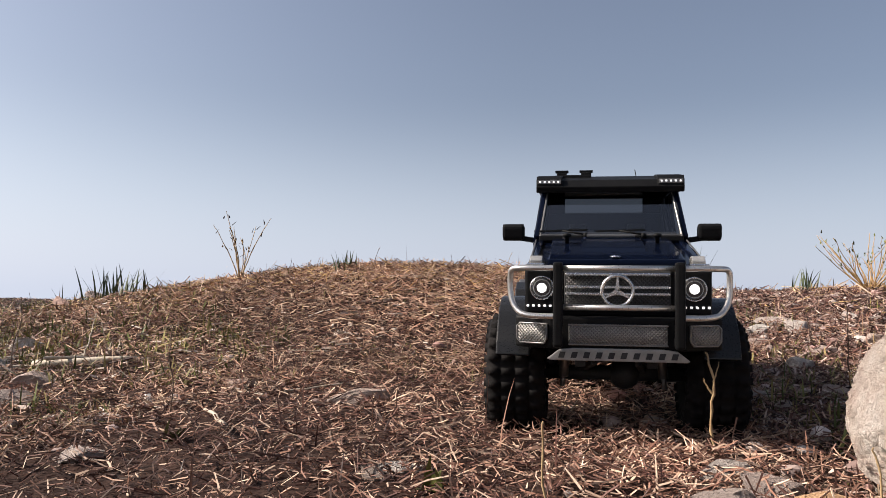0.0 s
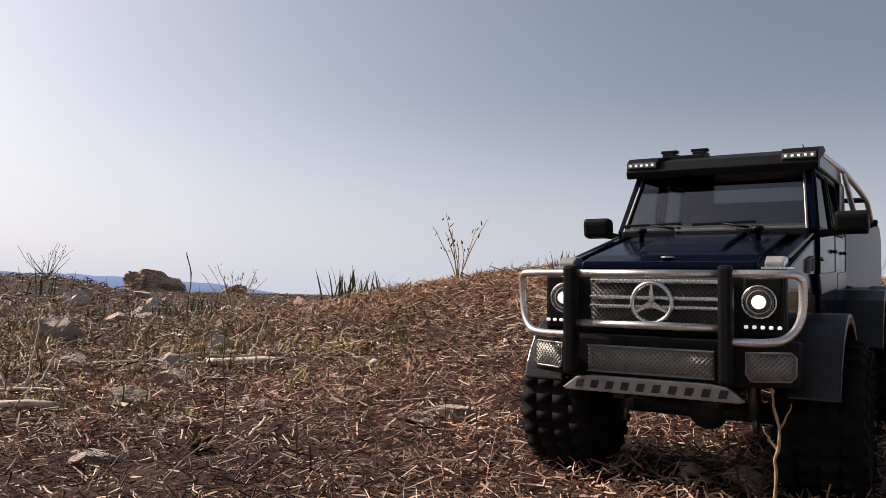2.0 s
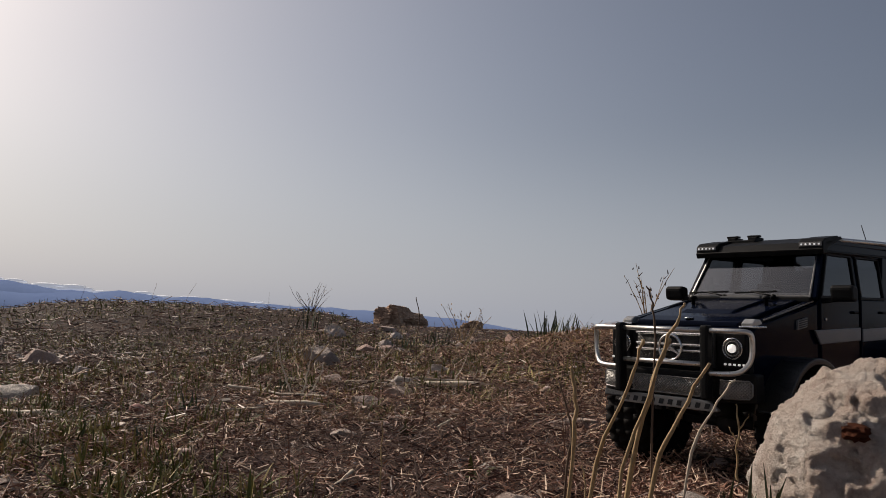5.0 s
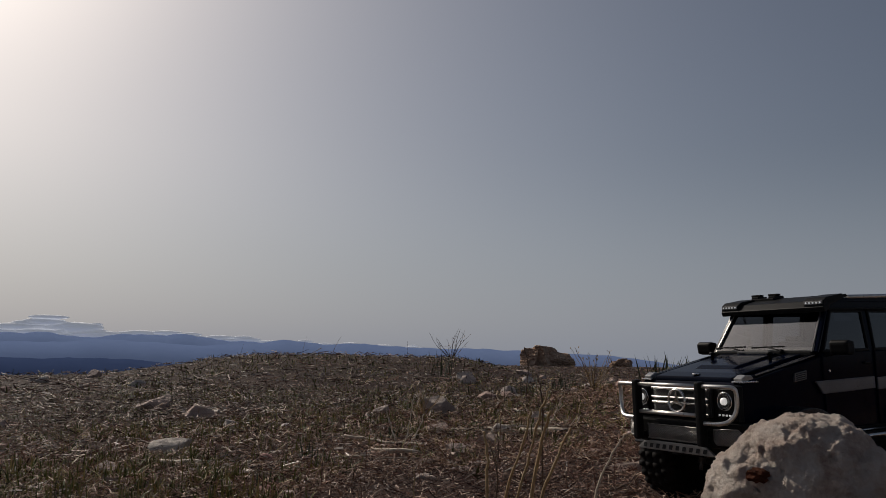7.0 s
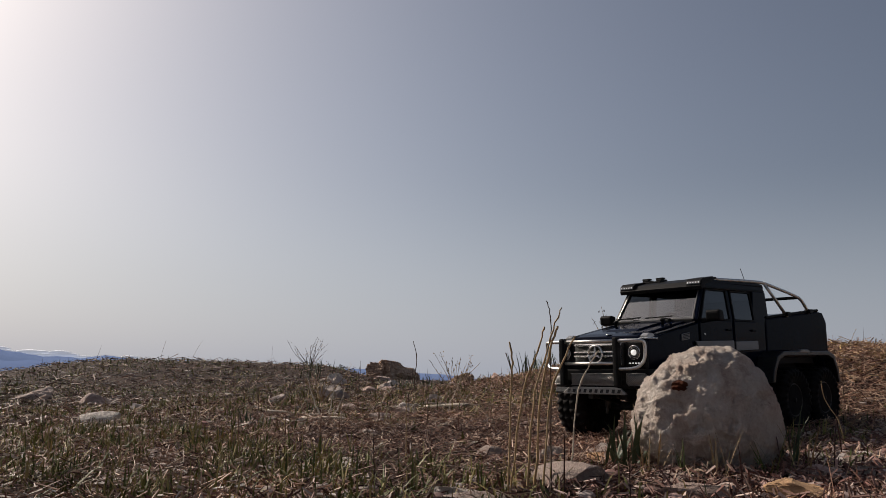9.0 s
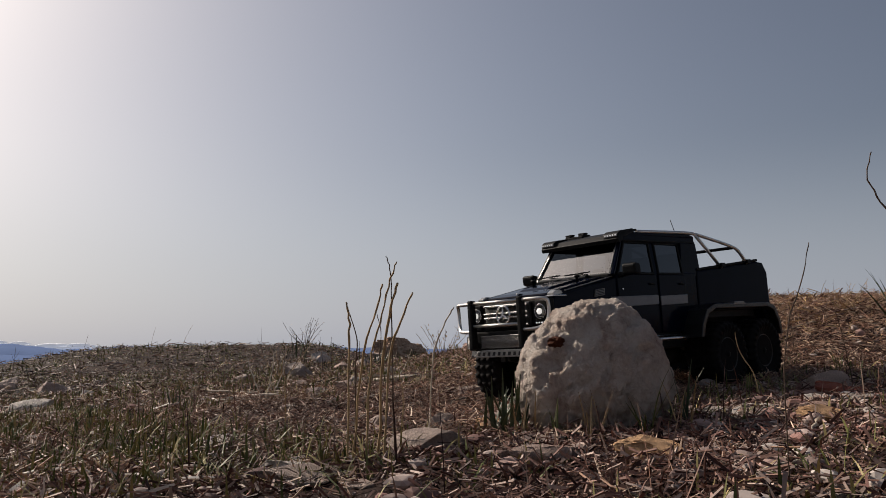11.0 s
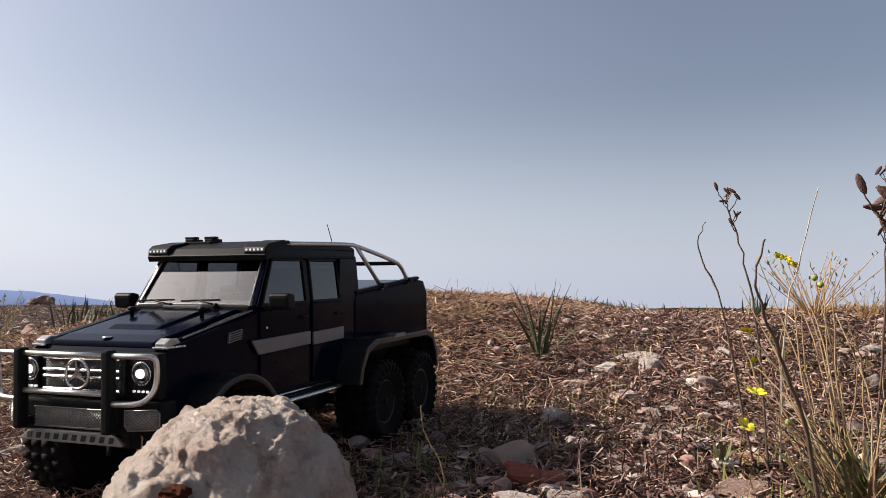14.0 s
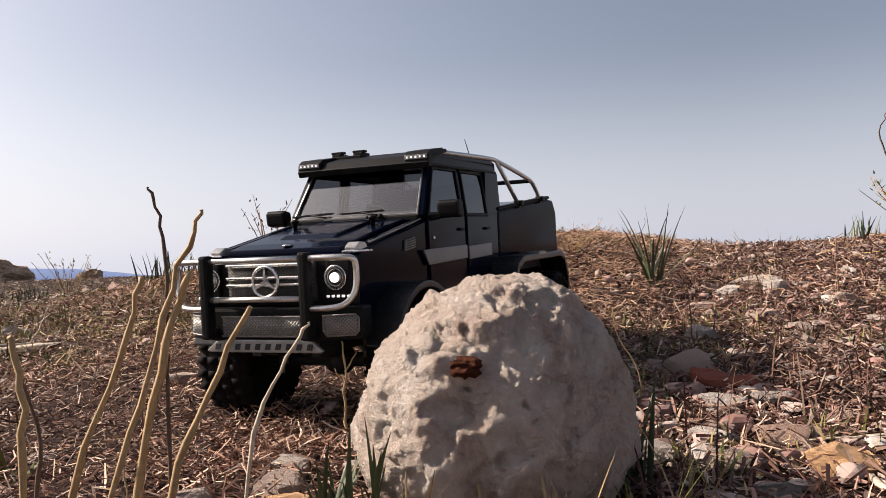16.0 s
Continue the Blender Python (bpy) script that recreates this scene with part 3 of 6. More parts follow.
roof = part("roof", bm_prism([(0.198, 0.2615), (0.196, 0.266), (0.215, 0.2735), (0.396, 0.2765), (0.413, 0.2735), (0.416, 0.2690), (0.39, 0.2695), (0.22, 0.2675)], "x", -0.0795, 0.0795, 0.0015), M_PAINT, truck)
for s in (-1, 1):
    part("roof_rail", bm_box((s * 0.0755 - 0.004, 0.200, 0.2565), (s * 0.0755 + 0.004, 0.415, 0.2695), 0.001), M_PAINT, roof)
    part("rain_gutter", bm_beam((s * 0.0805, 0.198, 0.2585), (s * 0.0805, 0.414, 0.2605), 0.003, 0.0035), M_PLASTIC, roof)
for s in (-1, 1):
    part("windscreen_pillar", bm_beam(flank(s, 0.166, 0.200, -0.003), flank(s, 0.2035, 0.2585, -0.003), 0.007, 0.009, 0.0015), M_PAINT, truck)
    part("windscreen_trim", bm_beam(flank(s, 0.1605, 0.2015, -0.006), flank(s, 0.1985, 0.2575, -0.006), 0.0022, 0.002, 0.0005), M_GREYPLATE, truck, "thin pale trim beside the windscreen")
    part("door_pillar", bm_beam(flank(s, 0.281, 0.200, -0.003), flank(s, 0.281, 0.2585, -0.003), 0.012, 0.006, 0.001, (1, 0, 0)), M_PAINT, truck)
    part("rear_pillar", bm_prism([(0.362, 0.200), (0.366, 0.259), (0.414, 0.259), (0.424, 0.200)], "x", s * 0.0785 - 0.004, s * 0.0785 + 0.004, 0.001), M_PAINT, truck)
    for y0, y1, cut in ((0.173, 0.276, 0.03), (0.286, 0.364, 0.0)):
        door = part("door", bm_box((s * 0.0845 - 0.0016, y0 - (0.002 if cut else 0), 0.1035), (s * 0.0845 + 0.0016, y1 + (0.002 if cut else 0.002), 0.2015), 0.0012), M_PAINT, truck)
        part("door_window", bm_quad(flank(s, y0 + 0.002, 0.204), flank(s, y1, 0.204), flank(s, y1, 0.2575), flank(s, y0 + 0.002 + cut, 0.2575)), M_TINT, door)
        part("window_frame", merged(bm_beam(flank(s, y0, 0.2035), flank(s, y1, 0.2035), 0.004, 0.004, 0.0008), bm_beam(flank(s, y0 + cut, 0.2565), flank(s, y1, 0.2565), 0.004, 0.005, 0.0008),
                                    bm_beam(flank(s, y0 + 0.003, 0.203), flank(s, y0 + 0.004 + cut, 0.257), 0.004, 0.004, 0.0008, (1, 0, 0)), bm_beam(flank(s, y1 - 0.002, 0.203), flank(s, y1 - 0.002, 0.257), 0.004, 0.004, 0.0008, (1, 0, 0))), M_PLASTIC, door)
        part("side_strip", bm_prism([(y0 - (0.008 if cut else 0.001), 0.149 if cut else 0.1495), (y0 - (0.022 if cut else 0.001), 0.1655), (y1 + 0.002, 0.1675), (y1 + 0.002, 0.1515)], "x", s * 0.0868 - 0.0012, s * 0.0868 + 0.0012, 0.0008), M_STRIP, door, "satin grey side moulding")
        part("door_handle", bm_beam((s * 0.088, y1 - 0.020, 0.186), (s * 0.088, y1 - 0.006, 0.186), 0.003, 0.0035), M_PLASTIC, door)
    mirror = part("wing_mirror", bm_prism([(0.171, 0.200), (0.169, 0.2145), (0.174, 0.218), (0.186, 0.216), (0.188, 0.202), (0.182, 0.198)], "x", s * 0.109 - 0.0125, s * 0.109 + 0.0125, 0.003), M_PLASTIC, truck)
    part("mirror_arm", bm_beam((s * 0.082, 0.178, 0.1985), (s * 0.102, 0.178, 0.2015), 0.006, 0.006), M_PLASTIC, mirror)
    part("mirror_glass", bm_box((s * 0.109 - 0.010, 0.1865, 0.202), (s * 0.109 + 0.010, 0.1885, 0.214), 0.0005), M_CHROME, mirror)
    vent = part("side_vent", bm_prism([(0.112, 0.166), (0.114, 0.177), (0.137, 0.180), (0.136, 0.169)], "x", s * 0.0845 - 0.0014, s * 0.0845 + 0.0014, 0.0005), M_GREYPLATE, truck, "slotted vent in the fender")
    for k in range(4):
        part("vent_slot", bm_beam((s * 0.0862, 0.1145 + 0.0003 * k, 0.1685 + 0.0024 * k), (s * 0.0862, 0.1345, 0.1708 + 0.0024 * k), 0.001, 0.0012, 0), M_DARK, vent)
    part("door_lock", bm_lathe([(0.0016, -0.001), (0.0016, 0.001)], 10, "x", (s * 0.0866, 0.182, 0.178)), M_CHROME, truck)

part("windscreen", bm_quad((0.0775, 0.1645, 0.2035), (-0.0775, 0.1645, 0.2035), (-0.0715, 0.2025, 0.2585), (0.0715, 0.2025, 0.2585)), M_GLASS, truck, "glossy windscreen reflecting the sky")
part("scuttle", bm_box((-0.079, 0.158, 0.197), (0.079, 0.172, 0.2035), 0.0015), M_PLASTIC, truck)
part("windscreen_sill", bm_beam((-0.0775, 0.1625, 0.2045), (0.0775, 0.1625, 0.2045), 0.0022, 0.0022, 0.0004), M_GREYPLATE, truck)
for x in (-0.045, 0.018):
    arm = part("wiper", bm_tube([(x + 0.018, 0.157, 0.2045), (x - 0.008, 0.1615, 0.209)], 0.0011, 6, 0), M_PLASTIC, truck)
    part("wiper_blade", bm_beam((x - 0.034, 0.1625, 0.2085), (x + 0.020, 0.1625, 0.2100), 0.0016, 0.0022, 0.0003), M_PLASTIC, arm)
    part("wiper_pivot", bm_lathe([(0.003, 0), (0.003, 0.004), (0.0015, 0.0055)], 12, "z", (x + 0.018, 0.157, 0.201)), M_PLASTIC, arm)
part("rear_wall", merged(bm_box((-0.078, 0.405, 0.203), (0.078, 0.412, 0.246), 0.001), bm_box((-0.078, 0.405, 0.2675), (0.078, 0.412, 0.2715), 0.001),
                         bm_box((-0.078, 0.405, 0.246), (-0.054, 0.412, 0.2675), 0.001), bm_box((0.054, 0.405, 0.246), (0.078, 0.412, 0.2675), 0.001)), M_PAINT, truck)
part("rear_window", bm_quad((-0.055, 0.408, 0.2450), (0.055, 0.408, 0.2450), (0.055, 0.408, 0.2685), (-0.055, 0.408, 0.2685)), M_TINT, truck)
for x in (-0.036, 0.036):
    part("seat", merged(bm_box((x - 0.021, 0.272, 0.190), (x + 0.021, 0.287, 0.216), 0.004), bm_box((x - 0.011, 0.276, 0.215), (x + 0.011, 0.286, 0.224), 0.003)), M_DARK, truck)
part("dashboard", bm_prism([(0.172, 0.198), (0.176, 0.2085), (0.195, 0.2085), (0.203, 0.198)], "x", -0.074, 0.074, 0.002), M_DARK, truck)

# roof visor with lamps, and the gear on the roof
visor = part("roof_visor", bm_prism([(0.1865, 0.2545), (0.1840, 0.2610), (0.1935, 0.2700), (0.236, 0.2790), (0.240, 0.2760), (0.2, 0.2640), (0.195, 0.2565)], "x", -0.0835, 0.0835, 0.0012), M_PLASTIC, truck, "matt black light visor over the windscreen")
for s in (-1, 1):
    pod = part("lamp_pod", bm_prism([(0.1850, 0.2605), (0.1860, 0.2700), (0.1930, 0.2745), (0.228, 0.2795), (0.228, 0.2745), (0.196, 0.2660)], "x", s * 0.0685 - 0.0150, s * 0.0685 + 0.0150, 0.0012), M_PLASTIC, visor)
    part("pod_recess", bm_box((s * 0.0685 - 0.0135, 0.1845, 0.2645), (s * 0.0685 + 0.0135, 0.187, 0.2695), 0.0005), M_GREYPLATE, pod)
    for k in range(5):
        x = s * 0.0685 - 0.0104 + 0.0052 * k
        part("led", bm_box((x - 0.0011, 0.1836, 0.2658), (x + 0.0011, 0.1853, 0.2681), 0.0004, 1), M_LED, pod)
gear = part("roof_bracket", bm_box((-0.060, 0.222, 0.275), (-0.020, 0.250, 0.2795), 0.001), M_PLASTIC, truck, "black bracket with two upright clips")
for x in (-0.055, -0.026):
    part("clip", merged(bm_box((x - 0.006, 0.226, 0.2785), (x + 0.006, 0.246, 0.2830), 0.001), bm_box((x - 0.008, 0.228, 0.2830), (x + 0.008, 0.236, 0.2858), 0.0008)), M_PLASTIC, gear)
part("aerial", bm_tube([(0.050, 0.408, 0.275), (0.043, 0.402, 0.308)], 0.0006, 6, 0), M_PLASTIC, truck)

# roll bar over the bed
for s in (-1, 1):
    rb = part("roll_bar", bm_tube([(s * 0.0775, 0.245, 0.2752), (s * 0.079, 0.398, 0.2790), (s * 0.082, 0.421, 0.2765), (s * 0.095, 0.520, 0.2560), (s * 0.097, 0.538, 0.2480), (s * 0.100, 0.560, 0.2230)], 0.0030, 10, 2), M_BAR, truck, "satin silver roll bar tube")
    part("brace_tube", bm_tube([(s * 0.081, 0.414, 0.2785), (s * 0.091, 0.482, 0.2150)], 0.0029, 10, 0), M_BAR, rb)
    for x0, y0, z0 in ((0.0998, 0.553, 0.2230), (0.0905, 0.475, 0.2160)):
        part("bar_foot", bm_box((s * x0 - 0.006, y0, z0), (s * x0 + 0.006, y0 + 0.013, z0 + 0.008), 0.001), M_PLASTIC, rb)
part("roll_hoop", bm_tube([(-0.095, 0.522, 0.2530), (0.095, 0.522, 0.2530)], 0.003, 8, 0), M_PLASTIC, truck)

# flared arches, steps, chassis
outer = arch(0.100, 0.077, 14, 163, 16)
inner = arch(0.100, 0.070, 163, 14, 16)
rear_out = [(0.632, 0.086), (0.627, 0.114), (0.610, 0.141), (0.585, 0.148), (0.395, 0.148), (0.368, 0.138), (0.351, 0.114), (0.345, 0.092)]
rear_in = [(0.354, 0.092), (0.360, 0.111), (0.374, 0.131), (0.398, 0.1395), (0.582, 0.1395), (0.604, 0.133), (0.618, 0.111), (0.623, 0.086)]
for s in (-1, 1):
    lo, hi = sorted((s * 0.081, s * 0.114))
    part("front_flare", bm_prism(outer + inner, "x", lo, hi, 0.0015), M_FLARE, truck)
    lo, hi = sorted((s * 0.082, s * 0.122))
    rf = part("rear_flare", bm_prism(rear_out + rear_in, "x", lo, hi, 0.0015), M_FLARE, truck)
    lo, hi = sorted((s * 0.040, s * 0.0835))
    part("wheel_well", bm_prism([(0.356, 0.100), (0.366, 0.128), (0.380, 0.1385), (0.606, 0.1385), (0.618, 0.120), (0.618, 0.090), (0.612, 0.090), (0.606, 0.118), (0.596, 0.1245), (0.386, 0.1245), (0.374, 0.118), (0.364, 0.100)], "x", lo, hi, 0.001), M_DARK, truck)
    lo, hi = sorted((s * 0.030, s * 0.045))
    part("inner_guard", bm_prism([(0.37, 0.075), (0.37, 0.13), (0.61, 0.13), (0.61, 0.075)], "x", lo, hi, 0.001), M_DARK, truck)
    part("flare_lamp", bm_prism([(0.455, 0.1455), (0.462, 0.151), (0.492, 0.151), (0.500, 0.1455)], "x", s * 0.113 - 0.010, s * 0.113 + 0.010, 0.001), M_GREYPLATE, rf)
    st = part("side_step", bm_tube([(s * 0.092, 0.172, 0.092), (s * 0.105, 0.180, 0.0935), (s * 0.105, 0.330, 0.0935), (s * 0.092, 0.338, 0.092)], 0.0032, 8, 2), M_CHROME, truck)
    part("step_tread", bm_box((s * 0.0955 - 0.007, 0.182, 0.0945), (s * 0.0955 + 0.007, 0.328, 0.0965), 0.0006), M_PLASTIC, st)
    part("step_edge", bm_tube([(s * 0.0885, 0.178, 0.0985), (s * 0.0885, 0.330, 0.0985)], 0.0016, 6, 0), M_CHROME, st)
    part("chassis_rail", bm_box((s * 0.033 - 0.005, 0.02, 0.073), (s * 0.033 + 0.005, 0.585, 0.088), 0.001), M_DARK, truck)
    part("sill", bm_box((s * 0.078 - 0.006, 0.172, 0.0925), (s * 0.078 + 0.006, 0.340, 0.1035), 0.0015), M_PLASTIC, truck)
    for y in AXLES:
        part("shock_absorber", merged(bm_tube([(s * 0.050, y - 0.012, 0.055), (s * 0.046, y - 0.004, 0.105)], 0.0050, 10, 0), bm_tube([(s * 0.051, y - 0.014, 0.045), (s * 0.050, y - 0.012, 0.06)], 0.0025, 8, 0)), M_GREYPLATE, truck, "grey shock absorber")
part("underbody", bm_box((-0.062, 0.165, 0.076), (0.062, 0.40, 0.100), 0.004), M_DARK, truck)
part("gearbox", bm_box((-0.022, 0.19, 0.058), (0.022, 0.29, 0.08), 0.006), M_DARK, truck)
for y in AXLES:
    part("axle", merged(bm_tube([(-0.075, y, HUB_Z), (0.075, y, HUB_Z)], 0.0075, 12, 0),
                        bm_lathe([(0.003, -0.014), (0.013, -0.011), (0.0165, 0.0), (0.013, 0.011), (0.003, 0.014)], 18, "y", (0.012, y, HUB_Z))), M_DARK, truck)
for s in (-1, 1):
    part("link_arm", bm_beam((s * 0.02, 0.02, 0.078), (s * 0.03, 0.1, 0.062), 0.006, 0.006), M_DARK, truck)

# wheels
half = [(0.0560, 0.0012), (0.0558, 0.0128), (0.0558, 0.0150), (0.0552, 0.0258), (0.0525, 0.0280), (0.0445, 0.0285), (0.034, 0.0265), (0.030, 0.022)]
tyre_bm = bm_lathe([(q, -x) for q, x in reversed(half)] + half, 52)
lugs = []
for f in tyre_bm.faces:
    c = f.calc_center_median()
    k = int((math.atan2(c.z, c.y) % (2 * math.pi)) / (2 * math.pi / 52))
    q = math.hypot(c.y, c.z)
    if q > 0.055 and 0.004 < abs(c.x) < 0.010:
        lugs.append((f, k % 2 == 1))
    elif q > 0.054 and 0.016 < abs(c.x) < 0.025 or 0.046 < q < 0.051:
        lugs.append((f, (k + (c.x > 0)) % 2 == 0))
raised = bmesh.ops.extrude_discrete_faces(tyre_bm, faces=[f for f, up in lugs if up])["faces"]
for f in raised:
    c = f.calc_center_median()
    q = math.hypot(c.y, c.z)
    for v in f.verts:
        if q < 0.052:
            v.co.x += math.copysign(0.0022, c.x)
        else:
            g = 1 + 0.0036 / q
            v.co = Vector((c.x + (v.co.x - c.x) * 0.9, v.co.y * g, v.co.z * g))
            v.co = v.co.lerp(Vector((v.co.x, c.y * g, c.z * g)), 0.08)
TYRE = mesh_of("tyre", tyre_bm, M_RUBBER)
rim_bm = merged(bm_lathe([(0.0305, -0.020), (0.0315, 0.021), (0.0295, 0.0235), (0.0275, 0.021), (0.0265, 0.006), (0.0265, -0.02)], 32),
                bm_lathe([(0.028, 0.004), (0.028, 0.007), (0.010, 0.0085), (0.009, 0.004)], 24))
for k in range(5):
    b = bm_beam((0.015, 0, 0.007), (0.0165, 0, 0.028), 0.008, 0.006, 0.001, (1, 0, 0))
    b.transform(Matrix.Rotation(2 * math.pi * k / 5, 4, "X"))
    rim_bm = merged(rim_bm, b)
RIM = mesh_of("rim", rim_bm, M_FLARE)
HUB = mesh_of("wheel", bm_lathe([(0.010, -0.012), (0.010, 0.016), (0.007, 0.019), (0.0045, 0.0195), (0.0045, 0.024), (0.002, 0.025)], 16), M_PLASTIC)
for y in AXLES:
    for s in (1, -1):
        w = part("wheel", HUB, None, truck)
        w.matrix_basis = pose(s * 0.0975, y, HUB_Z, 17 * s + y * 400, 0, 0 if s > 0 else 180)
        part("tyre", TYRE, None, w, "dusty black knobbly tyre")
        part("rim", RIM, None, w, "dark five-spoke rim")

# ---- far land ----
def ridge(name, label, far, az0, az1, tops, seed, material, depth=400.0, low=-200.0):
    """A range of hills: a ridge line by azimuth (degrees from +y towards -x) and elevation, with a slope in front and behind."""
    rs = np.random.RandomState(seed)
    n = 220
    az = np.radians(np.linspace(az0, az1, n))
    el = np.interp(np.degrees(az), [t[0] for t in tops], [t[1] for t in tops])
    jag = sum(np.sin(az * f + rs.rand() * 9) * a for f, a in ((37, 0.10), (83, 0.06), (171, 0.035), (333, 0.02)))
    top = far * np.tan(np.radians(np.maximum(el + jag * np.minimum(1, el), -2.0)))
    verts = []
    for d, k in ((far - depth, None), (far - depth * 0.45, 0.45), (far, 1.0), (far + depth, None)):
        z = np.full(n, low) if k is None else low * (1 - k) * 0.3 + top * k + (rs.rand(n) - 0.5) * far * 0.0006
        verts.append(np.stack([-np.sin(az) * d, np.cos(az) * d, z], -1))
    v = np.concatenate(verts)
    f = [(r * n + i, r * n + i + 1, (r + 1) * n + i + 1, (r + 1) * n + i) for r in range(3) for i in range(n - 1)]
    return tagged(new(name, raw_mesh(name, v, f, material, flat=False)), label, "mountains", kind="structure")


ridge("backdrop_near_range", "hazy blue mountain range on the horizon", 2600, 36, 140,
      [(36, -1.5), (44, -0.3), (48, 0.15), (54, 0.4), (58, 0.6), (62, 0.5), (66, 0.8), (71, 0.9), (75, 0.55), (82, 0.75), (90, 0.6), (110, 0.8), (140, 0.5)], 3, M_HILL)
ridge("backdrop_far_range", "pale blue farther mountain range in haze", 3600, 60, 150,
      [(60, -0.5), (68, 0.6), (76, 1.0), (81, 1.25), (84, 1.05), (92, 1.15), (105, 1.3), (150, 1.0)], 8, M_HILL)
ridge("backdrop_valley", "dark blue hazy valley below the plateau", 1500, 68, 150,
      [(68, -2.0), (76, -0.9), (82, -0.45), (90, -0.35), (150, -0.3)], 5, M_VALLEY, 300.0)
rs = np.random.RandomState(21)
cb = bmesh.new()
for k in range(240):
    a = radians(61 + 45 * (0.5 * rs.rand() + 0.5 * (rs.randint(9) + 0.25 * rs.rand()) / 9))
    e = radians(np.interp(math.degrees(a), [60, 68, 76, 81, 84, 92, 105], [0.45, 0.6, 0.95, 1.2, 1.0, 1.1, 1.25]) + (0.75 if 83 < math.degrees(a) < 92 else 0.25) * rs.rand() ** 1.6)
    w = 8 + 26 * rs.rand() ** 2
    if k >= 170:
        deg = 82.5 + 9 * rs.rand()
        a, e = radians(deg), radians(1.05 + (0.2 + 0.95 * math.exp(-((deg - 86.0) / 2.0) ** 2)) * rs.rand())
        w = 20 + 26 * rs.rand()
    d = 3900
    b = bmesh.new()
    bmesh.ops.create_icosphere(b, subdivisions=2, radius=1)
    b.transform(Matrix.Translation((-math.sin(a) * d, math.cos(a) * d, d * math.tan(e))) @ Matrix.Rotation(a, 4, "Z") @ Matrix.Diagonal((w * 2.2, w, w * (0.2 + 0.35 * rs.rand()), 1)))
    tmp = bpy.data.meshes.new("tmp")
    b.to_mesh(tmp)
    b.free()
    cb.from_mesh(tmp)
    bpy.data.meshes.remove(tmp)
for f in cb.faces:
    f.smooth = True
tagged(new("backdrop_clouds", mesh_of("clouds", cb, M_CLOUD)), "low white cloud bank over the far mountains", "clouds", kind="structure")


# ---- rocks ----
def smooth_step(a, b, v):
    t = min(1.0, max(0.0, (v - a) / (b - a)))
    return t * t * (3 - 2 * t)


def crag_rock(x, z, r):
    """A blocky weathered rock: a ball cut by planes, with ledges."""
    rr = random.Random(int(abs(x * 1000) + z * 77))
    cuts = [(Vector((rr.gauss(0, 1), rr.gauss(0, 1), rr.gauss(0, 0.7))).normalized(), rr.uniform(0.5, 0.8)) for _ in range(9)] + [(Vector((0.1, 0, 1)).normalized(), 0.62)]
    b = bmesh.new()
    bmesh.ops.create_icosphere(b, subdivisions=5, radius=1)
    for v in b.verts:
        p = v.co * 1.6 + Vector((x * 9, 2, z * 7))
        for n, d in cuts:
            over = v.co.dot(n) - d
            if over > 0:
                v.co -= n * over * 0.95
        ledge = abs((v.co.z * 3.4 + 0.4 * noise.noise(p)) % 1.0 - 0.5)
        v.co *= 1.2 + 0.10 * noise.noise(p) + 0.09 * noise.noise(p * 2.6) + 0.06 * noise.noise(p * 6) - 0.10 * smooth_step(0.30, 0.5, ledge) + 0.05 * (noise.cell(p * 1.5) - 0.5)
    b.transform(Matrix.Translation((x, 0, z)) @ Matrix.Diagonal((r, r, r * 0.85, 1)))
    return b


CR = 17.0
for az, sc, lab in ((52.4, 0.84, "weathered brown rock outcrop on the grassy plateau"), (47.0, 0.40, "small grey rock outcrop beside the large one")):
    x, y = -math.sin(radians(az)) * CR + 0.6, math.cos(radians(az)) * CR - 0.75
    m = pose(x, y, ground_z(x, y) + 0.17 * sc, 0, 0, az) @ Matrix.Diagonal((sc, sc, sc, 1))
    if sc > 0.6:
        outcrop = thing("rock_outcrop", lab, "rock", m, "outcrops on the plateau")
        for cx, cz, cr in ((-0.26, 0.10, 0.30), (0.05, 0.13, 0.34), (0.33, 0.02, 0.30), (0.52, -0.05, 0.2), (-0.44, 0.0, 0.2), (-0.05, 0.22, 0.22)):
            part("rock", crag_rock(cx, cz, cr), M_CRAG, outcrop)
    else:
        tagged(copy_thing(outcrop, Matrix.Translation(m.translation) @ pose(0, 0, 0, 0, 0, az + 150)), lab).scale = (sc, sc, sc * 0.9)

# the boulder that the truck stands beside
bm = bmesh.new()
bmesh.ops.create_icosphere(bm, subdivisions=7, radius=1)
off = Vector((4.2, 1.7, 9.1))
dents = [(Vector(c).normalized(), w, d) for c, w, d in (((-0.55, -0.35, 0.75), 0.30, 0.05), ((0.10, -0.70, 0.65), 0.22, 0.06), ((0.45, -0.1, 0.9), 0.16, 0.04), ((-0.2, -0.9, 0.15), 0.30, 0.06),
                                                       ((0.6, -0.75, 0.2), 0.24, 0.05), ((-0.9, -0.2, 0.3), 0.22, 0.05), ((0.2, 0.3, 0.95), 0.2, 0.04), ((-0.05, -0.35, 0.95), 0.12, 0.035))]
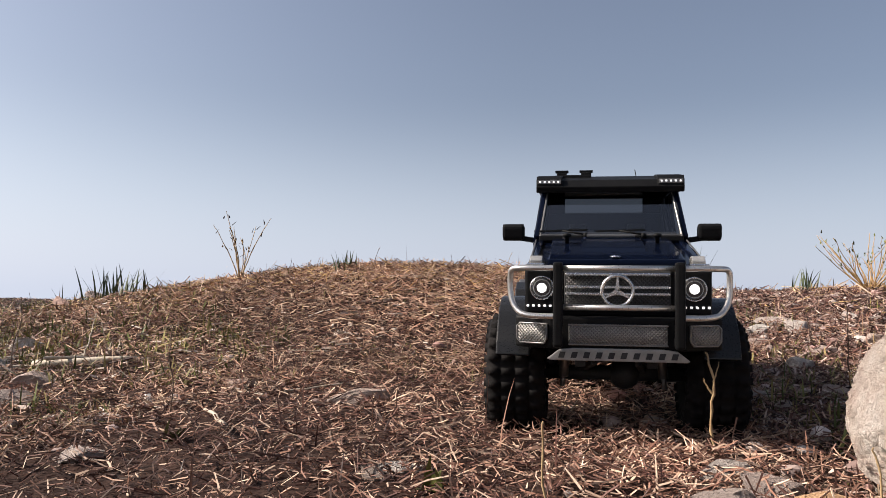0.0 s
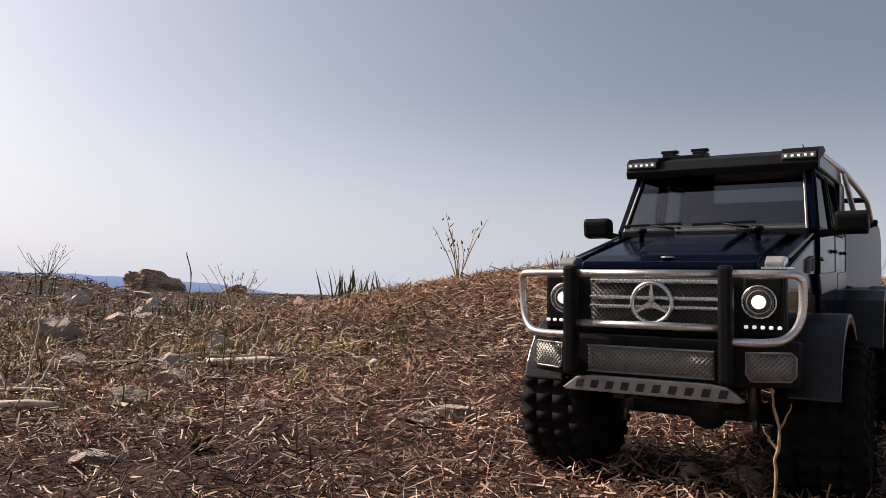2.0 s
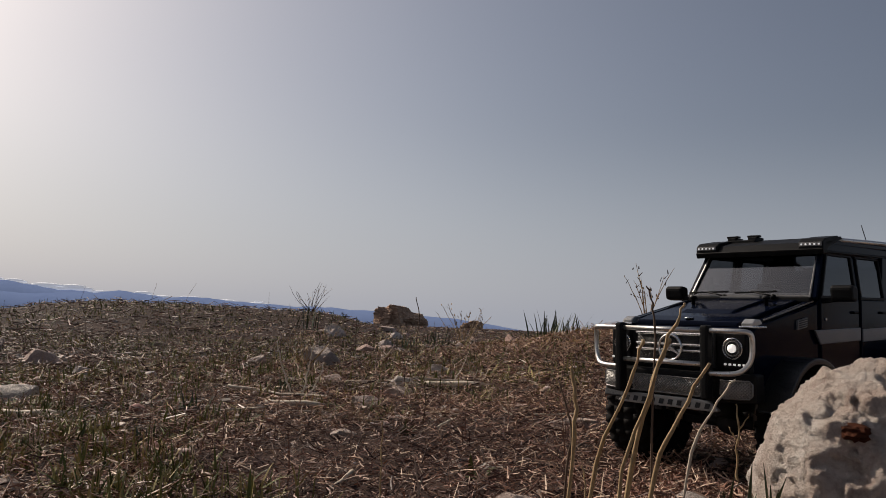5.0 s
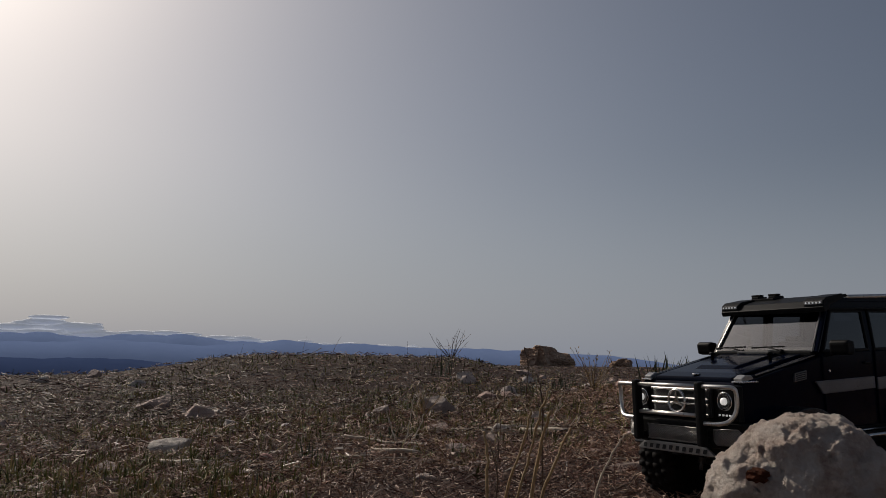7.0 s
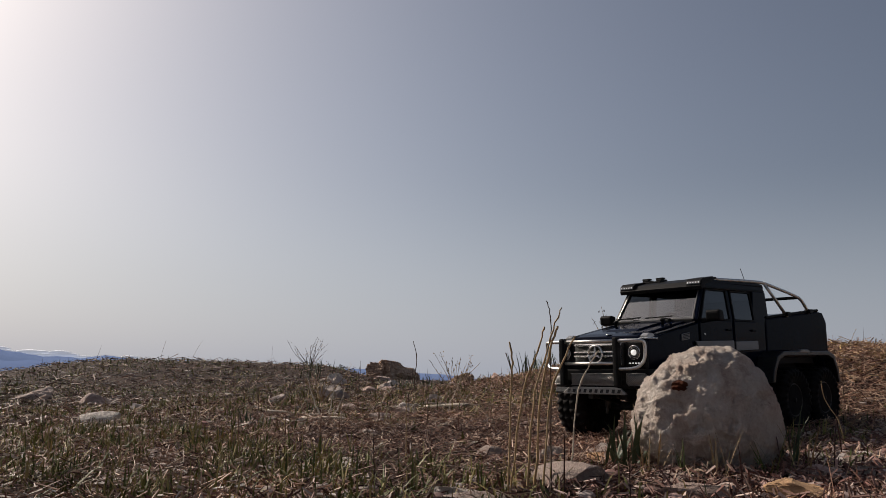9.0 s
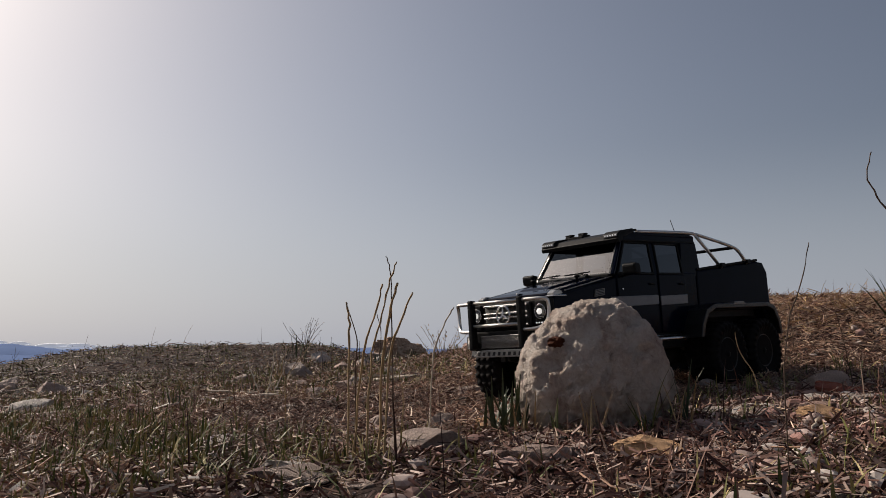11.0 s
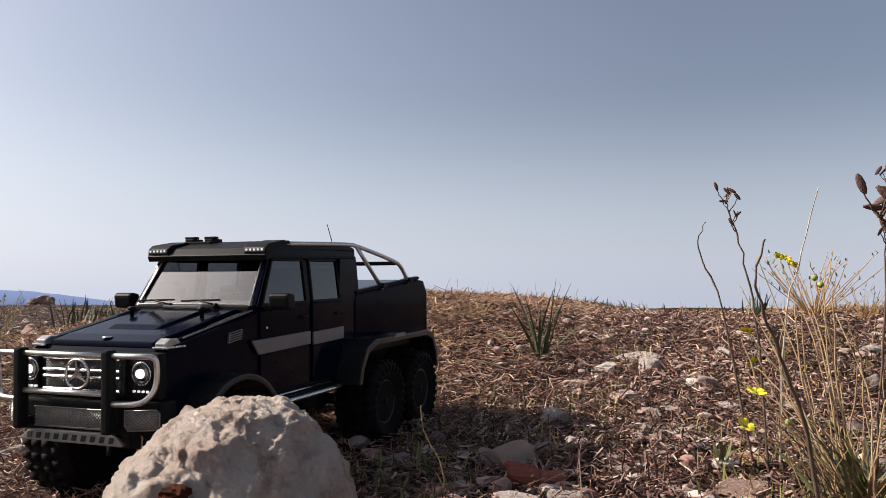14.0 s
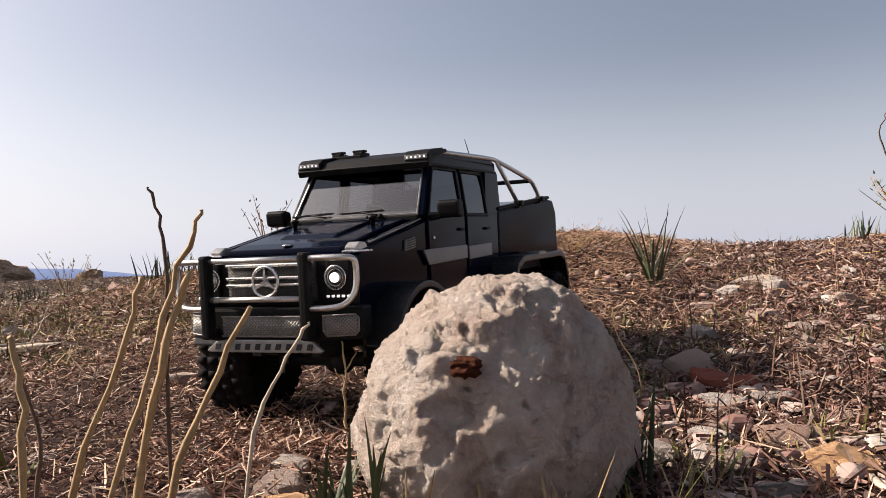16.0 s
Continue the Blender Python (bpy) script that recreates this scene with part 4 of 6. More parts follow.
for v in bm.verts:
    p = v.co.copy()
    r = 1 + 0.07 * noise.noise(p * 0.9 + off) + 0.035 * noise.noise(p * 2.1 + off * 2)
    for c, w, d in dents:
        q = (p - c).length / w + 0.35 * noise.noise(p * 5 + off)
        if q < 1:
            r -= 0.55 * d * (1 - q * q)
    rag = noise.fractal(p * 3.1 + off, 0.75, 2.2, 6)
    fl = noise.fractal(Vector((p.x * 3.6, p.y * 3.6, p.z * 6)) + off * 2, 0.7, 2.3, 6)
    ridge_n = noise.ridged_multi_fractal(p * 4.2 + off * 3, 0.8, 2.3, 6, 1.0, 2.0)
    # flakes broken off in shelves
    step = fl * 4.5
    shelf = (math.floor(step) + smooth_step(0.0, 0.28, step - math.floor(step))) / 4.5
    pits = max(0.0, noise.noise(p * 9 + off) - 0.30)
    dist, cells = noise.voronoi(p * 4.6 + off + Vector((fl, rag, fl)) * 0.6)
    r += 0.026 * (noise.cell(cells[0] * 9.7) - 0.5) * min(1.0, (dist[1] - dist[0]) * 9)
    r += 0.020 * rag + 0.040 * shelf + 0.011 * (ridge_n - 1.0) - 0.040 * pits
    v.co = p * r
    under = 1.0 - 0.16 * smooth_step(0.02, -0.55, p.z)
    v.co.x *= under
    v.co.y *= under
for f in bm.faces:
    f.smooth = True
BX, BY = 0.253, -0.118
boulder = thing("boulder", "large pale rough limestone boulder with pitted top beside the truck", "boulder",
                pose(BX, BY, ground_z(BX, BY) + 0.045, 0, 0, 25) @ Matrix.Diagonal((0.092, 0.092, 0.104, 1)), "", bm, M_BOULDER)
b = bmesh.new()
bmesh.ops.create_icosphere(b, subdivisions=3, radius=1)
for v in b.verts:
    v.co *= 1 + 0.5 * noise.noise(v.co * 2.5 + off)
b.transform(pose(-0.235, -0.835, 0.535) @ Matrix.Diagonal((0.10, 0.09, 0.055, 1)))
part("lichen_patch", b, M_STAIN, boulder, "rusty brown lichen patch")


def angular_stone(seed, material, sub=4):
    """A broken stone: a ball cut flat by random planes, then chipped and pitted."""
    r = random.Random(seed)
    cuts = [(Vector((r.gauss(0, 1), r.gauss(0, 1), r.gauss(0, 1))).normalized(), r.uniform(0.42, 0.80)) for _ in range(15)]
    bm = bmesh.new()
    bmesh.ops.create_icosphere(bm, subdivisions=sub, radius=1.05)
    for v in bm.verts:
        q = v.co.copy()
        for n, d in cuts:
            over = v.co.dot(n) - d - 0.05 * noise.noise(q * 3.1 + n * 5)
            if over > 0:
                v.co -= n * over
        v.co *= 1.30 + 0.05 * noise.noise(q * 1.9 + Vector((seed, 0, 0))) + 0.05 * noise.noise(q * 4.5 + Vector((0, seed, 0))) + 0.035 * noise.noise(q * 11 + Vector((0, 0, seed)))
    return mesh_of("stone", bm, material)


STONES = [angular_stone(k + 3, M_STONE) for k in range(9)]
CHIPS = [angular_stone(k + 30, M_STONE, 3) for k in range(9)]
OCHRE = angular_stone(40, M_OCHRE)


def stone(x, y, w, h=0.5, yaw=0.0, data=None, label="pale weathered limestone lying on dry soil", sink=0.30, depth=0.75):
    ob = new("stone", data or (STONES if w > 0.045 else CHIPS)[int(abs(x * 977 + y * 331)) % 9])
    ob.matrix_basis = pose(x, y, ground_z(x, y) + w * h * 0.5 * (1 - 2 * sink), 0, 0, yaw) @ Matrix.Diagonal((w / 2, w * depth / 2, w * h / 2, 1))
    return tagged(ob, label, "stone", "stones on the ground")


# x, y, width, height share
for x, y, w, h in ((-0.193, -0.136, 0.030, 0.8), (-3.1, 1.58, 0.15, 0.6), (-2.17, 1.24, 0.12, 0.5), (-2.67, 2.18, 0.08, 0.6), (-0.455, -0.124, 0.060, 0.25),
                   (-0.596, -0.044, 0.05, 0.5), (-0.504, 0.145, 0.036, 0.5), (-0.486, 0.275, 0.062, 0.3), (-0.539, 0.039, 0.041, 0.4), (-0.729, 0.200, 0.074, 0.4),
                   (-1.12, -0.386, 0.105, 0.4), (-1.946, 0.964, 0.09, 0.4), (-1.892, 1.045, 0.08, 0.45), (-1.639, 1.172, 0.044, 0.6), (-3.33, 2.19, 0.12, 0.5), (-3.05, 2.44, 0.11, 0.5), (-4.2, 2.79, 0.15, 0.5),
                   (-1.09, 0.25, 0.09, 0.35), (-0.927, 0.357, 0.075, 0.4), (-0.68, 0.08, 0.07, 0.3), (-0.107, -0.45, 0.10, 0.2), (-0.382, -0.571, 0.048, 0.4),
                   (0.235, -0.345, 0.095, 0.35), (0.37, -0.34, 0.078, 0.4), (0.28, -0.245, 0.085, 0.2), (-0.178, -0.10, 0.05, 0.15), (0.47, -0.52, 0.085, 0.3), (0.201, -0.50, 0.075, 0.3),
                   (0.101, -0.60, 0.060, 0.35), (0.187, -0.708, 0.045, 0.5), (0.282, -1.035, 0.066, 0.5), (0.043, -0.902, 0.042, 0.5), (0.069, -1.024, 0.032, 0.7), (-0.528, -1.06, 0.084, 0.3), (0.0, -1.07, 0.020, 0.8),
                   (0.404, 0.800, 0.071, 0.4), (0.454, 0.700, 0.053, 0.45), (0.322, 0.350, 0.066, 0.6), (0.481, 0.530, 0.039, 0.6), (0.538, 0.510, 0.030, 0.7), (0.347, 0.440, 0.036, 0.5),
                   (0.620, 0.900, 0.036, 0.6), (0.287, 1.289, 0.066, 0.25), (0.590, 0.300, 0.081, 0.3), (0.414, 0.580, 0.033, 0.5), (0.456, 0.370, 0.027, 0.6), (0.201, 0.620, 0.034, 0.6),
                   (0.655, 0.692, 0.027, 0.6), (0.530, 1.527, 0.059, 0.3), (0.315, 0.826, 0.040, 0.5), (0.612, 1.144, 0.043, 0.5), (0.422, 0.226, 0.044, 0.6), (0.432, 0.080, 0.054, 0.4),
                   (0.383, 0.060, 0.055, 0.35), (0.340, 0.005, 0.050, 0.45), (0.447, 0.052, 0.028, 0.6), (0.334, 0.430, 0.034, 0.5), (0.260, 0.420, 0.030, 0.6), (0.290, 0.540, 0.028, 0.6), (0.078, -0.095, 0.048, 0.5),
                   (0.52, 0.62, 0.026, 0.6), (0.57, 0.56, 0.022, 0.7), (0.39, 0.33, 0.030, 0.5), (0.50, 0.43, 0.024, 0.6)):
    stone(x, y, w, h, yaw=(x * 733 + y * 511) % 360)
for x, y, w, h in ((0.105, -0.140, 0.055, 0.55), (0.060, -0.190, 0.070, 0.35), (-0.010, -0.230, 0.065, 0.35), (0.420, -0.060, 0.048, 0.45), (0.465, 0.030, 0.040, 0.5)):
    stone(x, y, w, h, yaw=(x * 733 + y * 511) % 360, label="broken pale stone beside the boulder")
# stones on the bare stony patch
for x, y, w, h in ((0.271, -1.03, 0.077, 0.35), (0.028, -0.894, 0.047, 0.4), (0.018, -1.073, 0.021, 0.7), (0.047, -1.016, 0.031, 0.8), (0.17, -1.08, 0.044, 0.4), (-0.126, -0.887, 0.062, 0.2), (0.173, -0.692, 0.057, 0.2), (0.249, -0.695, 0.011, 0.9), (0.246, -0.513, 0.083, 0.2), (0.476, -0.538, 0.061, 0.35), (0.565, -0.738, 0.034, 0.5), (-0.561, -1.055, 0.096, 0.25), (0.294, -0.486, 0.038, 0.25), (-1.652, 0.379, 0.072, 0.6), (-0.215, -0.652, 0.026, 0.5), (-0.891, -0.555, 0.059, 0.4), (0.19, -0.525, 0.03, 0.25), (0.311, -0.949, 0.026, 0.3), (0.208, -0.811, 0.059, 0.2), (-2.136, -0.804, 0.126, 0.25), (-1.003, 0.53, 0.077, 0.5), (0.2, -0.934, 0.015, 0.4)):
    stone(x, y, w, h, yaw=(x * 733 + y * 511) % 360)
stone(0.128, -0.178, 0.045, 0.6, 10, OCHRE, "small ochre stone beside the boulder")
stone(0.381, 1.12, 0.135, 0.15, 12, label="flat pale slab of stone among straw")
stone(-0.294, 0.196, 0.077, 0.30, 20, label="flat pinkish stone lying in the straw", sink=0.05)
stone(0.440, -0.285, 0.060, 0.7, 70, OCHRE, "rounded ochre stone in dry grass")
stone(0.593, 0.457, 0.052, 0.35, 30, OCHRE, "flat ochre stone on stony soil")
stone(0.462, -0.005, 0.046, 0.8, 30, OCHRE, "rounded ochre stone on stony soil")
bb = bm_box((-0.032, -0.018, -0.012), (0.032, 0.018, 0.012), 0.004)
bmesh.ops.subdivide_edges(bb, edges=bb.edges[:], cuts=2, use_grid_fill=True)
for v in bb.verts:
    v.co += Vector((noise.noise(v.co * 60), noise.noise(v.co * 60 + Vector((5, 0, 0))), noise.noise(v.co * 60 + Vector((0, 5, 0))))) * 0.006
thing("brick_fragment", "broken piece of red brick on stony soil", "brick", pose(0.372, 0.275, ground_z(0.372, 0.275) + 0.004, 10, 8, 20), "", bb, M_BRICK)
rs = np.random.RandomState(77)
count = 0
while count < 94:
    x, y = (rs.rand() * 2.2 - 0.45, rs.rand() * 2.3 - 1.15) if count < 44 else (-(0.9 + 5 * rs.rand() ** 1.4), rs.rand() * 6 - 1.0)
    if abs(x) < 0.16 and -0.06 < y < 0.66 or math.hypot(x - BX, y - BY) < 0.12 or (count < 44 and rs.rand() > smooth(-0.3, 0.4, x)):
        continue
    w = (0.014 + 0.030 * rs.rand() ** 2) if count < 44 else (0.03 + 0.10 * rs.rand() ** 2)
    stone(x, y, w, 0.4 + 0.4 * rs.rand(), 360 * rs.rand())
    count += 1
count = 0
while count < 110:
    x, y = 0.18 + 0.8 * rs.rand(), -0.40 + 1.6 * rs.rand()
    if math.hypot(x - BX, y - BY) < 0.14:
        continue
    stone(x, y, 0.018 + 0.05 * rs.rand() ** 2.5, 0.35 + 0.4 * rs.rand(), 360 * rs.rand(), label="broken pinkish stone on stony soil")
    count += 1


# ---- ground litter, each kind one joined mesh ----
def free_of_things(x, y):
    ok = ~((np.abs(x) < 0.118) & (np.abs((y[:, None] - np.array(AXLES)[None])).min(1) < 0.03) & (np.abs(x) > 0.07))
    return ok & (np.hypot(x - BX, y - BY) > 0.075)


def spread(rs, n, r0, r1, cx=0.05, cy=-0.05):
    """Points in a ring, thicker towards its inside."""
    r = np.sqrt(r0 ** 2 + (r1 ** 2 - r0 ** 2) * rs.rand(n) ** 1.35)
    a = rs.rand(n) * 2 * np.pi
    x, y = cx + r * np.cos(a), cy + r * np.sin(a)
    ok = free_of_things(x, y)
    return x[ok], y[ok]


def ragged(x, y, rs, x0, x1, y0, y1, m):
    """Which points of a field stay, thinned out unevenly towards its borders."""
    d = np.minimum(np.minimum(x - x0, x1 - x), np.minimum(y - y0, y1 - y))
    return rs.rand(len(x)) < smooth(0, 1, d / m + 1.2 * (wave(x + 5, y + 9, 0.25) - 0.5) * smooth(0, 0.5, d / m))


def straw_mesh(name, x, y, rs, lo, hi, thick, material, lift=0.004, tilt=0.22, straight=False):
    n = len(x)
    L = lo + (hi - lo) * rs.rand(n) ** 2.2
    yaw = rs.rand(n) * 2 * np.pi
    pit = rs.randn(n) * tilt
    z = height(x, y) + lift * rs.rand(n) + np.abs(np.sin(pit)) * L * 0.4
    d = np.stack([np.cos(yaw) * np.cos(pit), np.sin(yaw) * np.cos(pit), np.sin(pit)], -1)
    s = np.stack([-np.sin(yaw), np.cos(yaw), 0 * yaw], -1)
    u = np.cross(d, s)
    c = np.stack([x, y, z], -1)
    bend = (rs.randn(n) * 0.09 * L)[:, None] * s + (rs.randn(n) * 0.06 * L)[:, None] * u
    t = (thick * (0.5 + rs.rand(n)))[:, None]
    verts = []
    rows = ((-0.5, 0.0, 0.9), (0.5, 0.0, 0.6)) if straight else ((-0.5, 0.0, 0.75), (0.0, 1.0, 1.0), (0.5, 0.0, 0.5))
    for k, q, w in rows:
        p = c + d * (L * k)[:, None] + bend * q
        verts += [p + s * t * w, p - s * t * w * 0.5 + u * t * w * 0.8, p - s * t * w * 0.5 - u * t * w * 0.8]
    v = np.stack(verts, 1).reshape(-1, 3)
    b = (np.arange(n) * len(verts))[:, None]
    f = []
    for k in range(0, len(verts) - 3, 3):
        for i in range(3):
            j = (i + 1) % 3
            f.append(b + np.array([[k + i, k + j, k + 3 + j, k + 3 + i]]))
    return raw_mesh(name, v, np.concatenate(f), material)


def blade_mesh(name, x, y, rs, lo, hi, width, material, lean=0.5):
    n = len(x)
    L = lo + (hi - lo) * rs.rand(n) ** 1.8
    yaw = rs.rand(n) * 2 * np.pi
    out = np.stack([np.cos(yaw), np.sin(yaw), 0 * yaw], -1)
    sa = yaw + np.pi / 2 + rs.randn(n) * 0.5
    side = np.stack([np.cos(sa), np.sin(sa), 0 * sa], -1)
    base = np.stack([x, y, height(x, y) - 0.002], -1)
    k = np.abs(rs.randn(n)) * lean
    w = (width * (0.6 + 0.8 * rs.rand(n)))[:, None]
    verts = []
    for s, ww in ((0.0, 1.0), (0.4, 0.9), (0.75, 0.6), (1.0, 0.0)):
        p = base + out * (L * k * s ** 1.7)[:, None]
        p[:, 2] += L * s * (1 - 0.35 * np.minimum(k, 1.2) * s)
        if ww:
            verts += [p + side * w * ww, p - side * w * ww]
        else:
            verts.append(p)
    v = np.stack(verts, 1).reshape(-1, 3)
    b = (np.arange(n) * 7)[:, None]
    f = [b + np.array([t]) for t in ((0, 1, 3), (0, 3, 2), (2, 3, 5), (2, 5, 4), (4, 5, 6))]
    return raw_mesh(name, v, np.concatenate(f), material)


def stuff(name, me, label, category):
    return tagged(new(name, me), label, category, kind="stuff")


rs = np.random.RandomState(31)
BITS = "loose layer of broken reddish brown and tan straw"
x, y = spread(rs, 70000, 0.0, 1.35)
keep = rs.rand(len(x)) > 0.72 * smooth(0.12, 0.35, x)
stuff("straw_litter", straw_mesh("straw", x[keep], y[keep], rs, 0.005, 0.023, 0.00072, M_STRAW, 0.013, 0.42, True), BITS, "straw")
x, y = spread(rs, 20000, 0.0, 1.4)
keep = rs.rand(len(x)) > 0.65 * smooth(0.12, 0.35, x)
stuff("straw_litter", straw_mesh("straw", x[keep], y[keep], rs, 0.010, 0.034, 0.00080, M_STRAW, 0.014, 0.30), BITS, "straw")
x, y = spread(rs, 72000, 0.55, 2.0)
keep = rs.rand(len(x)) > 0.88 * smooth(0.12, 0.4, x)
x, y = x[keep], y[keep]
stuff("straw_litter", straw_mesh("straw", x, y, rs, 0.006, 0.029, 0.0009, M_BRIGHT, 0.016, 0.36, True), "top layer of paler broken straw", "straw")
x, y = spread(rs, 42000, 1.2, 3.6)
keep = rs.rand(len(x)) > 0.6 * smooth(0.1, 0.4, x) * (1 - smooth(1.9, 2.4, y))
x, y = x[keep], y[keep]
stuff("straw_litter", straw_mesh("straw", x, y, rs, 0.012, 0.055, 0.0017, M_STRAW, 0.014, 0.32, True), BITS, "straw")
x, y = spread(rs, 34000, 3.4, 13.0)
stuff("straw_litter", straw_mesh("straw", x, y, rs, 0.03, 0.09, 0.0028, M_STRAW, 0.02, 0.22, True), "scattered dry straw and twigs across the plateau", "straw")
x, y = -1.5 + 2.4 * rs.rand(40000), 0.55 + 1.5 * rs.rand(40000)
keep = ragged(x, y, rs, -1.5, 0.9, 0.4, 2.05, 0.5) & (rs.rand(len(x)) < smooth(0.6, 1.1, y) * (1 - 0.9 * smooth(-0.05, 0.25, x)))
stuff("straw_litter", straw_mesh("straw", x[keep], y[keep], rs, 0.012, 0.045, 0.0010, M_BRIGHT, 0.018, 0.3, True), "pale tan straw on the crest of the rise", "straw")
x, y = spread(rs, 44000, 0.75, 4.2)
keep = (rs.rand(len(x)) < 0.25 + 0.75 * smooth(-0.15, -0.7, x)) & (wave(x + 1, y + 8, 0.3) > 0.25)
stuff("pale_flecks", straw_mesh("flecks", x[keep], y[keep], rs, 0.010, 0.042, 0.0016, M_FLECK, 0.015, 0.16, True), "dark and bleached pieces of broken stalk", "straw")
x, y = spread(rs, 24000, 3.6, 13.0)
stuff("pale_flecks", straw_mesh("flecks", x, y, rs, 0.02, 0.07, 0.0032, M_FLECK, 0.015, 0.10, True), "dark and bleached pieces of broken stalk across the plateau", "straw")
# clusters of bleached chips on the plateau
x, y = spread(rs, 26000, 1.0, 6.0, 0.3, -0.5)
keep = (x < -0.35) & (wave(x + 6, y + 3, 0.22) * (0.5 + 0.5 * wave(x, y + 9, 0.7)) > 0.47) & (rs.rand(len(x)) < 0.8)
stuff("bleached_chips", straw_mesh("chips", x[keep], y[keep], rs, 0.012, 0.040, 0.0038, M_CHIP, 0.012, 0.12, True), "bleached chips of stalk and stone on the plateau", "chips")
# golden dead grass along the rise behind the truck
x, y = spread(rs, 44000, 0.8, 3.6, 0.2, 0.2)
keep = (y > 0.8 + 0.35 * wave(x, y, 0.4)) & (rs.rand(len(x)) < 0.04 + 0.96 * smooth(0.85, 1.25, y) * smooth(-2.0, -0.8, x) * (1 - 0.98 * smooth(-0.2, 0.12, x) * (1 - smooth(1.4, 1.7, y) * smooth(0.5, 0.8, x))))
stuff("golden_grass", blade_mesh("blades", x[keep], y[keep], rs, 0.008, 0.05, 0.0009, M_GOLD, 1.0), "short golden dead grass on the rise", "grass")
stuff("golden_straw", straw_mesh("straw", x[keep], y[keep], rs, 0.02, 0.08, 0.0011, M_GOLD, 0.012), "golden dead straw lying on the rise", "straw")
# green and half-dry grass
x, y = spread(rs, 110000, 0.35, 3.2, -0.2, -0.1)
clump = wave(x + 2, y + 4, 0.16) * (0.6 + 0.4 * wave(x, y, 0.6))
front = smooth(-0.1, -0.5, y) * (1 - smooth(-0.75, -0.9, y) * smooth(-0.2, 0.1, x))
keep = (clump > 0.49 - 0.22 * smooth(-0.35, -1.0, x) - 0.12 * front) & (rs.rand(len(x)) < 0.35 + 0.3 * front + 0.45 * smooth(-0.45, -1.1, x)) & ~((np.abs(x) < 0.13) & (y > -0.04) & (y < 0.64))
stuff("short_grass", blade_mesh("blades", x[keep], y[keep], rs, 0.008, 0.034, 0.0009, M_GREEN, 1.1), "sparse short green and yellowing grass blades", "grass")
x, y = spread(rs, 60000, 2.4, 12.0, 0.0, 0.0)
clump = wave(x + 2, y + 4, 0.5)
keep = (clump > 0.50)
stuff("plateau_grass", blade_mesh("blades", x[keep], y[keep], rs, 0.012, 0.060, 0.003, M_OLIVE, 1.1), "low olive and dry grass across the plateau", "grass")
x, y = spread(rs, 60000, 0.6, 3.4, -0.9, 0.1)
clump = wave(x + 5, y + 1, 0.22) * (0.6 + 0.4 * wave(x, y, 0.7))
keep = (clump > 0.56) & (x < -0.5)
stuff("low_tufts", blade_mesh("blades", x[keep], y[keep], rs, 0.006, 0.034, 0.0013, M_OLIVE, 1.1), "low dark olive tufts on the plateau", "grass")
x, y = spread(rs, 1700, 0.3, 3.2, 0.1, 0.2)
stuff("upright_stubble", blade_mesh("blades", x, y, rs, 0.02, 0.085, 0.0008, M_STRAW, 0.25), "thin upright dry stalks", "grass")
# yellow-green grass on the plateau's near edge
x, y = spread(rs, 70000, 1.5, 5.5, 0.2, -0.6)
az = np.degrees(np.arctan2(0.2 - x, y + 0.6))
clump = wave(x + 8, y + 2, 0.28) * (0.6 + 0.4 * wave(x + 4, y, 0.9))
keep = (az > 34) & (az < 84) & (clump > 0.46 - 0.10 * smooth(1.8, 2.6, np.hypot(x - 0.2, y + 0.6)))
stuff("yellow_green_grass", blade_mesh("blades", x[keep], y[keep], rs, 0.010, 0.045, 0.0021, M_GREEN, 0.9), "low yellow-green grass along the plateau edge", "grass")
# tufts of green and yellowing grass
rs = np.random.RandomState(52)
cx, cy = -0.55 - 1.2 * rs.rand(240), -0.9 + 1.7 * rs.rand(240)
dx, dy = -1.0 + 1.25 * rs.rand(230), -0.38 - 0.42 * rs.rand(230)
cx, cy = np.concatenate([cx, dx]), np.concatenate([cy, dy])
x, y = np.repeat(cx, 22) + rs.randn(len(cx) * 22) * 0.013, np.repeat(cy, 22) + rs.randn(len(cx) * 22) * 0.013
stuff("grass_tufts", blade_mesh("blades", x, y, rs, 0.012, 0.046, 0.0013, M_GREEN, 0.6), "small tufts of green and yellowing grass", "grass")
# blades and dry leaves between the stones
rs = np.random.RandomState(63)
x, y = 0.15 + 1.3 * rs.rand(34000), -0.65 + 2.1 * rs.rand(34000)
clump = wave(x + 3, y + 7, 0.12)
stand = free_of_things(x, y) & ragged(x, y, rs, -0.05, 1.45, -0.65, 1.45, 0.35)
keep = stand & (clump > 0.54) & (rs.rand(len(x)) < 0.45)
stuff("stony_grass", blade_mesh("blades", x[keep], y[keep], rs, 0.010, 0.042, 0.0012, M_GREEN, 0.9), "sparse green and yellowing blades between stones", "grass")
keep = stand & (clump < 0.55) & (rs.rand(len(x)) < 0.55)
stuff("dry_stubble", blade_mesh("blades", x[keep], y[keep], rs, 0.010, 0.034, 0.0011, M_STRAW, 1.1), "short reddish dry stubble between stones", "grass")
x, y = np.concatenate([0.08 + 1.25 * rs.rand(52000), 0.05 + 0.95 * rs.rand(16000)]), np.concatenate([-0.5 + 2.5 * rs.rand(52000), -1.35 + 0.8 * rs.rand(16000)])
keep = free_of_things(x, y) & (rs.rand(len(x)) < smooth(0.10, 0.35, x + 0.3 * smooth(-0.5, -0.7, y))) & ragged(x, y, rs, -0.2, 1.33, -1.35, 2.0, 0.35)
